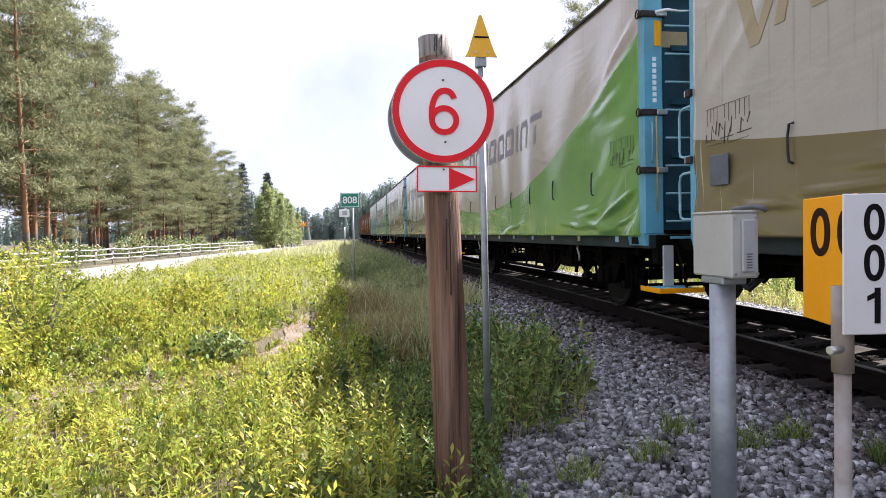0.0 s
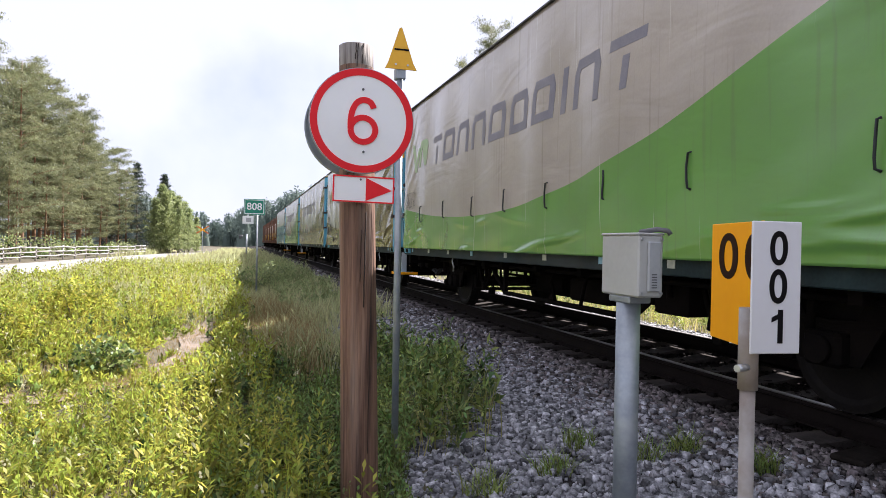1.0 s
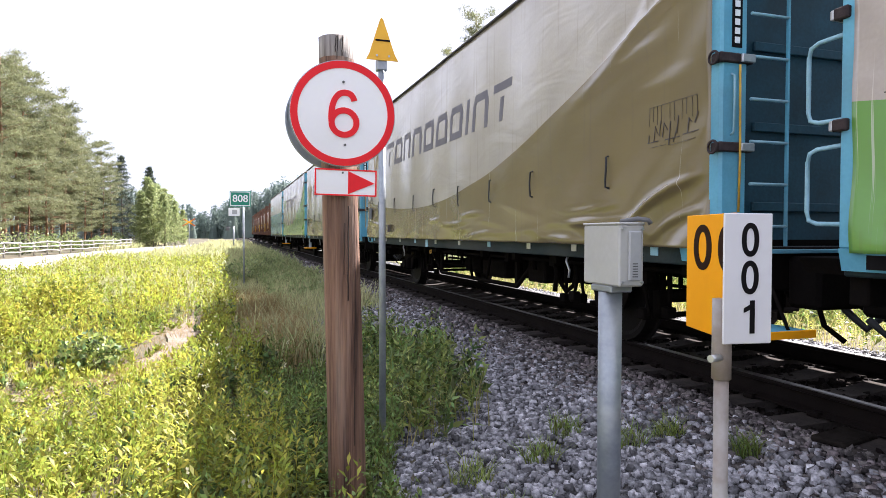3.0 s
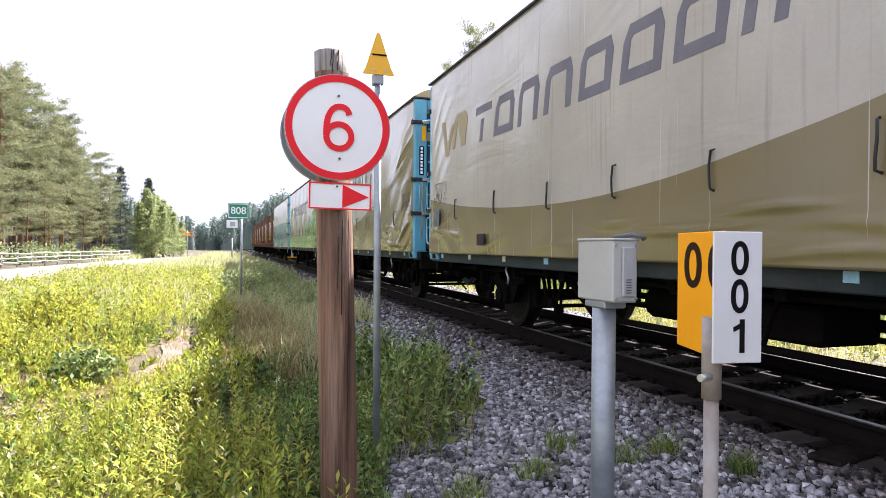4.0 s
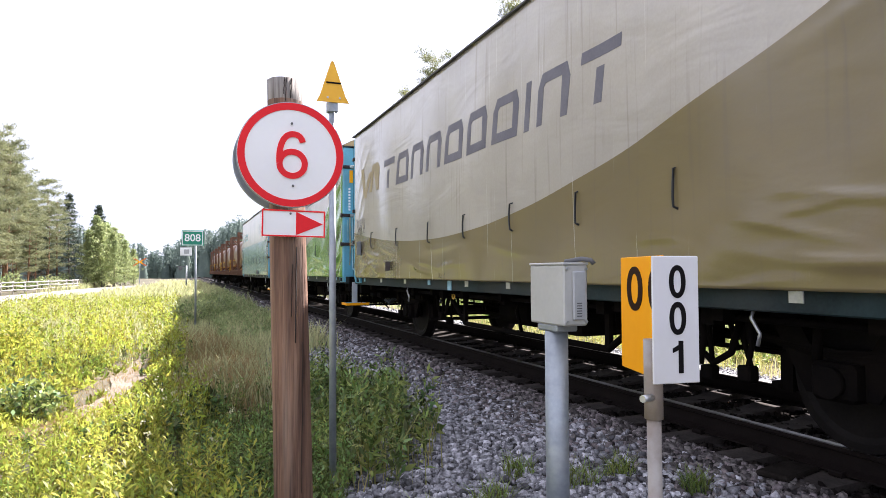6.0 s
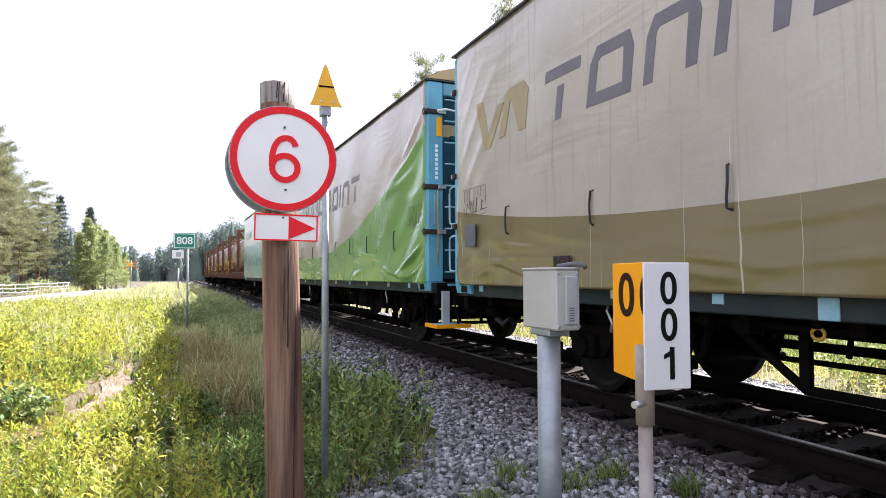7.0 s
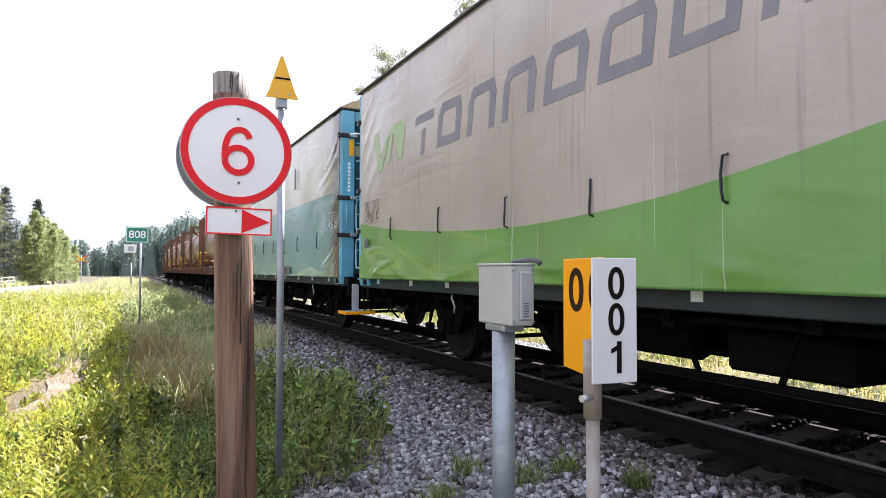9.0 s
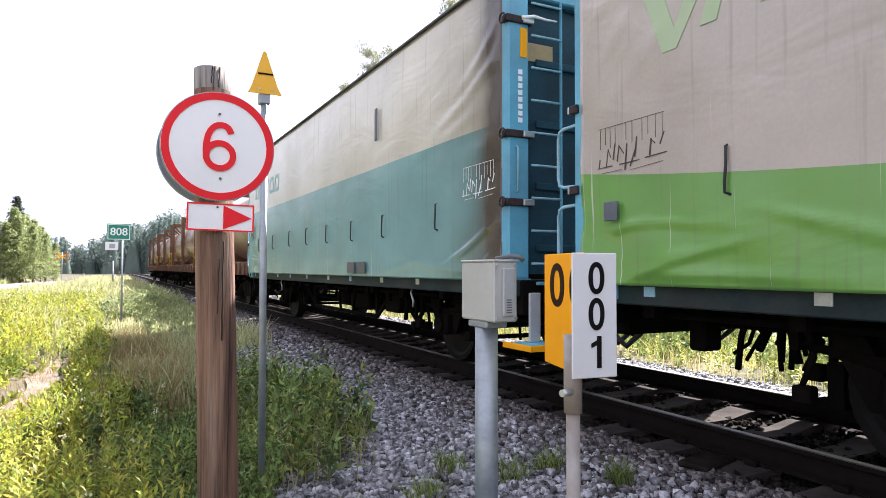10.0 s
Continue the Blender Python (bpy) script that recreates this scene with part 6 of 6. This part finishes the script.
# ---- trees ----
def tree_mesh(kind, h, seed):
    """Trunk with limbs, and a crown of small tufts set along the limbs. Returns both meshes."""
    rnd = random.Random(seed)
    bm = bmesh.new()
    bend = (rnd.uniform(-0.25, 0.25), rnd.uniform(-0.25, 0.25))
    r0 = h * (0.0100 if kind != "birch" else 0.008)

    def axis(f):
        return Vector((bend[0] * math.sin(f * 2.2), bend[1] * math.sin(f * 2.0), f * h))
    bm_tube(bm, [axis(i / 10) - Vector((0, 0, 0.3 if i == 0 else 0)) for i in range(11)], r0, 9, True, r0 * 0.12)
    cs = []
    if kind == "pine":
        lo, n = rnd.uniform(0.20, 0.34), 52
    elif kind == "spruce":
        lo, n = 0.05, 147
    else:
        lo, n = 0.06, 60
    for k in range(n):
        kk = {"pine": (k // 4) * 4 + 0.35 * (k % 4), "spruce": (k // 7) * 7 + 0.5 * (k % 7), "birch": k}[kind]
        f = lo + (0.98 - lo) * (kk / (n - 1)) ** (0.85 if kind != "spruce" else 0.9)
        g = (f - lo) / (1 - lo)
        a = k * 2.4 + rnd.uniform(-0.5, 0.5)
        if kind == "pine":
            ln = h * 0.165 * (math.sin(math.pi * (0.28 + 0.60 * g)) ** 1.1) * rnd.uniform(0.4, 1.3)
            rise = rnd.uniform(0.0, 0.45) + 0.9 * g ** 4
        elif kind == "spruce":
            ln = h * 0.34 * max(1 - g, 0) ** 0.95 * rnd.uniform(0.5, 1.15) + 0.05
            rise = -0.30 + 0.45 * g
        else:
            ln = h * 0.15 * (math.sin(math.pi * (0.3 + 0.68 * g)) ** 0.9) * rnd.uniform(0.35, 1.35)
            rise = rnd.uniform(0.3, 0.9)
        p = axis(f)
        d = Vector((math.cos(a), math.sin(a), rise))
        e = p + d * ln
        bm_tube(bm, [p, p + d * ln * 0.5 + Vector((0, 0, 0.04 * ln)), e], r0 * 0.22 * (1.1 - g), 4, False, r0 * 0.05)
        m = {"pine": 6, "spruce": 5, "birch": 6}[kind]
        for q in range(m):
            t = (0.55 + 0.5 * rnd.random()) if kind == "pine" else 0.35 + 0.65 * (q + rnd.random()) / m
            sp = {"spruce": 0.05, "pine": 0.17, "birch": 0.32}[kind] * ln
            cs.append(p + d * ln * t + Vector((rnd.gauss(0, sp), rnd.gauss(0, sp), rnd.gauss(0, sp * (0.28 if kind == "pine" else 0.5)) - (0.12 * ln * t if kind == "spruce" else 0))))
    if kind == "pine":
        # a few bare dead limbs under the crown
        for k in range(9):
            f = rnd.uniform(0.14, lo)
            a = rnd.uniform(0, 6.3)
            p = axis(f)
            bm_tube(bm, [p, p + Vector((math.cos(a), math.sin(a), rnd.uniform(-0.3, 0.2))) * rnd.uniform(0.5, 1.6)], 0.025, 4, False, 0.008)
    trunk = mesh_of("trunk", bm, M_BARK_GREY, M_BARK)
    if kind == "pine":
        for p in trunk.polygons:
            p.material_index = int(p.center.z > h * (0.10 + 0.05 * math.sin(seed)))
    c = np.array([tuple(v) for v in cs])
    per = {"pine": 52, "spruce": 14, "birch": 15}[kind]
    spread = h * {"pine": 0.0165, "spruce": 0.010, "birch": 0.020}[kind]
    c = np.repeat(c, per, 0) + RNG.normal(0, 1, (len(c) * per, 3)) * np.array([spread, spread, spread * (0.42 if kind == "pine" else 0.6)])
    sz = {"pine": (0.12, 0.27), "spruce": (0.12, 0.26), "birch": (0.11, 0.22)}[kind]
    v, f = leaves(c, RNG.uniform(*sz, len(c)), {"pine": 0.7, "spruce": -0.5, "birch": -0.1}[kind], {"pine": 0.21, "spruce": 0.26, "birch": 0.6}[kind])
    crown = quads_mesh("crown", v, f, [{"pine": M_NEEDLE, "spruce": M_SPRUCE, "birch": M_BIRCH}[kind]])
    return trunk, crown


def build_trees():
    rnd = random.Random(21)
    stock = {"pine": [(h, tree_mesh("pine", h, 40 + i)) for i, h in enumerate((13.0, 14.5, 15.5, 12.0))],
             "spruce": [(h, tree_mesh("spruce", h, 60 + i)) for i, h in enumerate((10.6, 9.0))],
             "birch": [(h, tree_mesh("birch", h, 70 + i)) for i, h in enumerate((6.5, 8.0, 7.0))]}
    words = {"pine": ("pine_tree", "tall pine with orange trunk and airy needle crown", "pines by the road"),
             "spruce": ("spruce_tree", "dark narrow pointed spruce", "spruces by the road"),
             "birch": ("birch_tree", "young light green leafy birch", "birches by the road")}

    def plant(kind, x, y, h, pick=None, slim=1.0):
        sh, (tr, cr) = stock[kind][rnd.randrange(len(stock[kind])) if pick is None else pick]
        nm, lb, gr = words[kind]
        t = thing(nm, lb, "tree", group=gr)
        s = h / sh
        wide = {"pine": rnd.uniform(0.9, 1.15), "spruce": 1.0, "birch": rnd.uniform(0.85, 1.15)}[kind]
        wide *= slim
        t.matrix_basis = pose(x, y, gz(x, y), 0, 0, rnd.uniform(0, 360)) @ Matrix.Diagonal((s * wide, s * wide, s, 1))
        part("trunk", tr, None, t)
        part("crown", cr, None, t)
    # the wood behind the fence: a front row and rows behind it
    plant("pine", -21.8, 38.5, 20, 2)
    for k in range(24):
        y = 27 + k * 2.8 + rnd.uniform(-1, 1)
        x = -25.6 + max(0, y - 40) * 0.105 + rnd.uniform(-1.2, 1.2)
        plant("pine", x, y, 20.0 - max(0, y - 38) * 0.135 + rnd.uniform(-1.8, 0.8))
    for k in range(20):
        y = 14 + (k % 10) * 8.2 + rnd.uniform(-2, 2)
        x = -32 - (k // 10) * 8 + max(0, y - 40) * 0.09 + rnd.uniform(-2, 2)
        plant("pine", x, y, rnd.uniform(16, 20) - max(0, y - 45) * 0.10)
    for k in range(16):
        y = 34 + k * 3.1 + rnd.uniform(-1, 1)
        plant("pine", -28.2 + max(0, y - 40) * 0.10 + rnd.uniform(-1.3, 1.3), y, 18.6 - max(0, y - 38) * 0.125 + rnd.uniform(-2.2, 0.6))
    for k in range(14):
        y = 50 + k * 2.9 + rnd.uniform(-1, 1)
        plant("pine", -23.4 + (y - 50) * 0.115 + rnd.uniform(-1.0, 1.0), y, rnd.uniform(6.0, 10.5))
    plant("spruce", -17.6, 90, 11.6, 0)
    plant("spruce", -14.4, 89.5, 10.2, 1)
    plant("spruce", -19.8, 86, 7.6, 1)
    for x, y, h in ((-14.7, 82, 6.4), (-13.3, 83, 7.2), (-12.2, 85, 6.4), (-11.3, 88, 5.6), (-10.8, 92, 4.2), (-13.4, 86, 7.6), (-12.6, 88, 7.2), (-12.0, 90, 6.6), (-14.2, 84, 8.2), (-11.2, 85, 5.0), (-10.4, 89, 4.6), (-11.9, 82, 5.4)):
        plant("birch", x, y, h)
    # beyond the track
    for x, y, h in ((14.2, 49, 19.2), (12.8, 51, 16.6), (16.9, 40, 20.6), (16.8, 54, 17.0), (13.4, 45, 15.2), (20, 62, 18.0), (22, 42, 17), (20, 27, 14), (24, 15, 13), (17, 14, 9), (21, 4, 11), (26, 33, 16), (13, 22, 7), (12, 9, 6)):
        plant("pine" if h > 9 else "birch", x, y, h, None, {19.2: 0.7, 16.6: 0.6, 20.6: 0.6}.get(h, 1.0))
    for k in range(26):
        y = 18 + k * 2.7
        x = -22.8 + max(0, y - 30) * 0.11 + rnd.uniform(-1, 1.2)
        bush("roadside_bush", x, y, rnd.uniform(0.7, 1.4), rnd.uniform(0.9, 2.0), 420, (0.12, 0.24), M_BIRCH if k % 2 else M_LEAF_DARK, "low green undergrowth bush beneath the pines", 0.5)
    for x, y, r, h in ((-9.0, 9.4, 0.95, 1.55), (-9.9, 10.8, 0.9, 1.6), (-8.2, 10.6, 0.6, 0.9), (-9.3, 8.0, 0.7, 0.95), (-7.6, 12.5, 0.6, 0.9)):
        bush("willow_bush", x, y, r, h, 3600, (0.05, 0.11), M_LEAF, "bushy grey-green willow scrub in the meadow", 0.34)
    for x, y, r, h in ((-6.45, 8.7, 0.33, 0.5), (-4.62, 7.5, 0.26, 0.34)):
        bush("dark_shrub", x, y, r, h, 800, (0.05, 0.10), M_LEAF_DARK, "small dark green shrub among grass", 0.5)
    # M_BIRCH's pale leaves carry sunlight in their colour here as well
    for x, y, r, h in ((-4.4, 23, 0.9, 0.8), (-3.6, 26, 0.8, 0.8), (5.2, 6.5, 0.6, 0.9), (5.8, 3.5, 0.7, 1.1), (5.0, 9.5, 0.5, 0.8), (6.5, 11.5, 0.9, 1.3), (5.5, 1.5, 0.6, 1.0)):
        bush("verge_bush", x, y, r, h, 1100, (0.08, 0.15), M_BIRCH, "leafy green bush beside the track", 0.4)
    # far wood closing the view
    n = 760
    x = RNG.uniform(-120, 130, n)
    y = 205 + RNG.uniform(-10, 40, n) + np.abs(x) * 0.1
    hh = (RNG.uniform(9, 14, n) + 3.5 * np.sin(x * 0.11) + np.clip(x, 0, 20) * 0.15) * np.interp(x, [-60, -35], [0.55, 1.0])
    i = np.repeat(np.arange(n), 230)
    t = RNG.uniform(0.0, 1, len(i)) ** 0.8
    a = RNG.uniform(0, 6.3, len(i))
    rr = np.sin(np.pi * (0.22 + 0.72 * t)) ** 0.8 * hh[i] * 0.20 * RNG.uniform(0.4, 1.1, len(i))
    c = np.stack([x[i] + rr * np.cos(a), y[i] + rr * np.sin(a), -0.5 + t * hh[i]], 1)
    # a dark core for each crown, under its ragged sprays
    m = 7
    ang = np.arange(m) * 2 * np.pi / m
    r0, r1 = hh * 0.17, hh * 0.015
    ring0 = np.stack([x[:, None] + r0[:, None] * np.cos(ang), y[:, None] + r0[:, None] * np.sin(ang), np.full((n, m), -0.6)], 2)
    ring1 = np.stack([x[:, None] + r1[:, None] * np.cos(ang), y[:, None] + r1[:, None] * np.sin(ang), np.repeat((hh * 0.92)[:, None], m, 1)], 2)
    cv = np.concatenate([ring0, ring1], 1).reshape(-1, 3)
    k = np.arange(m)
    cf = (np.arange(n)[:, None, None] * 2 * m + np.stack([k, (k + 1) % m, m + (k + 1) % m, m + k], 1)[None]).reshape(-1, 4)
    stuff("far_wood", *joined([(cv, cf), leaves(c, RNG.uniform(0.4, 0.95, len(i)), 0.2, 0.55)]), M_FAR_HAZED, "distant dark conifer forest edge", "forest")
    # mixed wood beyond the crossing, right of the line, lightened by haze in its colour
    n = 150
    x, y = RNG.uniform(9, 75, n), RNG.uniform(118, 190, n)
    hh = RNG.uniform(8, 14.5, n)
    i = np.repeat(np.arange(n), 420)
    t, a = RNG.uniform(0, 1, len(i)), RNG.uniform(0, 6.3, len(i))
    rr = np.sin(np.pi * (0.15 + 0.8 * t)) * hh[i] * 0.24 * np.sqrt(RNG.uniform(0.05, 1, len(i)))
    c = np.stack([x[i] + rr * np.cos(a), y[i] + rr * np.sin(a), -0.4 + t * hh[i]], 1)
    stuff("mixed_wood", *leaves(c, RNG.uniform(0.35, 0.85, len(i)), 0.2, 0.55), M_FAR_HAZED_LIGHT, "hazy mixed wood beyond the crossing", "forest")


build_trees()
build_meadow()


# ---- ballast stones ----
def build_ballast():
    base = np.array([(-1, -1, -1), (1, -1, -1), (1, 1, -1), (-1, 1, -1), (-1, -1, 1), (1, -1, 1), (1, 1, 1), (-1, 1, 1)], float)
    fc = np.array([(3, 2, 1, 0), (4, 5, 6, 7), (0, 1, 5, 4), (1, 2, 6, 5), (2, 3, 7, 6), (3, 0, 4, 7)])

    def stones(x, y, s):
        n = len(x)
        v = base[None] * RNG.uniform(0.45, 1.0, (n, 8, 3)) * (s[:, None, None] * 0.5) * RNG.uniform(0.65, 1.2, (n, 1, 3))
        a, b = RNG.uniform(0, 6.3, n), RNG.uniform(-0.6, 0.6, n)
        ca, sa, cb, sb = np.cos(a), np.sin(a), np.cos(b), np.sin(b)
        vx, vz = v[..., 0] * cb[:, None] + v[..., 2] * sb[:, None], -v[..., 0] * sb[:, None] + v[..., 2] * cb[:, None]
        wx, wy = vx * ca[:, None] - v[..., 1] * sa[:, None], vx * sa[:, None] + v[..., 1] * ca[:, None]
        z = ground_z(x, y) + RNG.uniform(-0.1, 0.45, n) * s * 0.5
        out = np.stack([wx + x[:, None], wy + y[:, None], vz + z[:, None]], 2).reshape(-1, 3)
        return out, (np.arange(n)[:, None, None] * 8 + fc[None]).reshape(-1, 4)

    def spots(n, x0, x1, y0, y1):
        x, y = RNG.uniform(x0, x1, n), RNG.uniform(y0, y1, n)
        edge = -3.75 + 0.22 * np.sin(y * 1.1) + 0.2 * np.sin(y * 2.7)
        ok = (x > edge) if x1 < 0 else np.ones(n, bool)
        return x[ok], y[ok]
    sets, oil_shade, rusty = [], [], []
    for n, area, size in ((24000, (-4.0, -1.15, 1.4, 8.0), (0.024, 0.062)), (13000, (-4.0, -1.15, 8.0, 22), (0.04, 0.085)), (5000, (-4.0, -1.1, 22, 60), (0.06, 0.12)),
                          (7000, (-1.15, 1.15, 0.5, 12), (0.04, 0.07)), (6000, (1.15, 3.6, 0, 16), (0.04, 0.08)), (3000, (1.15, 3.6, 16, 60), (0.07, 0.13)), (14000, (-4.0, -1.15, -7, 1.4), (0.035, 0.07)), (3000, (-1.15, 1.15, -8, 0.5), (0.04, 0.07))):
        x, y = spots(n, *area)
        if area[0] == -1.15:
            oil_shade.append(stones(x, y, RNG.uniform(*size, len(x))))
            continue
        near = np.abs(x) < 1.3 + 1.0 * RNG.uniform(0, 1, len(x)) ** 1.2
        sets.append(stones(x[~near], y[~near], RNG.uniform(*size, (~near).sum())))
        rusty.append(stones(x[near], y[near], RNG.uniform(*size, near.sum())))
    bed = thing("ballast_bed", "grey crushed stone ballast", "ballast", kind="structure")
    st = part("loose_stones", quads_mesh("loose_stones", *joined(sets), [M_STONE]), None, bed)
    tagged(st, "dense grey and bluish crushed stone", kind="stuff")
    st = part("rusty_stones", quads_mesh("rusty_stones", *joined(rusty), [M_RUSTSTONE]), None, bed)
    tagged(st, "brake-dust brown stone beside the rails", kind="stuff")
    st = part("oily_stones", quads_mesh("oily_stones", *joined(oil_shade), [M_OIL_SHADE_STONE]), None, bed)
    tagged(st, "oil-stained stone between the rails, darkened for the train's shade too", kind="stuff")
    kinds = []
    for k in range(8):
        v, f = stones(np.zeros(1), np.zeros(1), np.array([0.07]))
        v = v - v.mean(0)
        kinds.append(quads_mesh("stone", v, f, [M_STONE]))
    rnd = random.Random(2)
    for k in range(290):
        x, y = rnd.uniform(-3.4, -1.5), rnd.uniform(2.6, 5.0)
        part("stone", kinds[k % 8], None, bed, "", pose(x, y, gz(x, y) + 0.02, rnd.uniform(-40, 40), rnd.uniform(-40, 40), rnd.uniform(0, 360)))
    bm = bmesh.new()
    bm_box(bm, -0.20, 0.20, -0.11, 0.11, 0.0, 0.04, 0.012)
    slab = new("flat_slab", mesh_of("flat_slab", bm, M_OIL_SHADE_STONE))
    slab.matrix_basis = pose(-1.10, 3.16, gz(-1.10, 3.16) + 0.025, 0, 0, 12)
    tagged(slab, "dark flat slab lying on the ballast", "slab")


build_ballast()


# ---- what moves ----
def train_s(t):
    """How far the train has rolled towards the camera after t seconds."""
    return 5.42 * t + 0.0135 * t * t


def motions():
    ts = [k * 0.5 for k in range(21)]
    for wagon, y0 in TRAIN:
        walk(wagon, [(t, pose(0, y0 - train_s(t), 0)) for t in ts])
    steps = [k * 0.1 for k in range(101)]
    for w in WHEELS:
        y = w.matrix_basis.translation.y
        walk(w, [(t, pose(0, y, WHEEL_R, math.degrees(train_s(t) / WHEEL_R))) for t in steps])


motions()
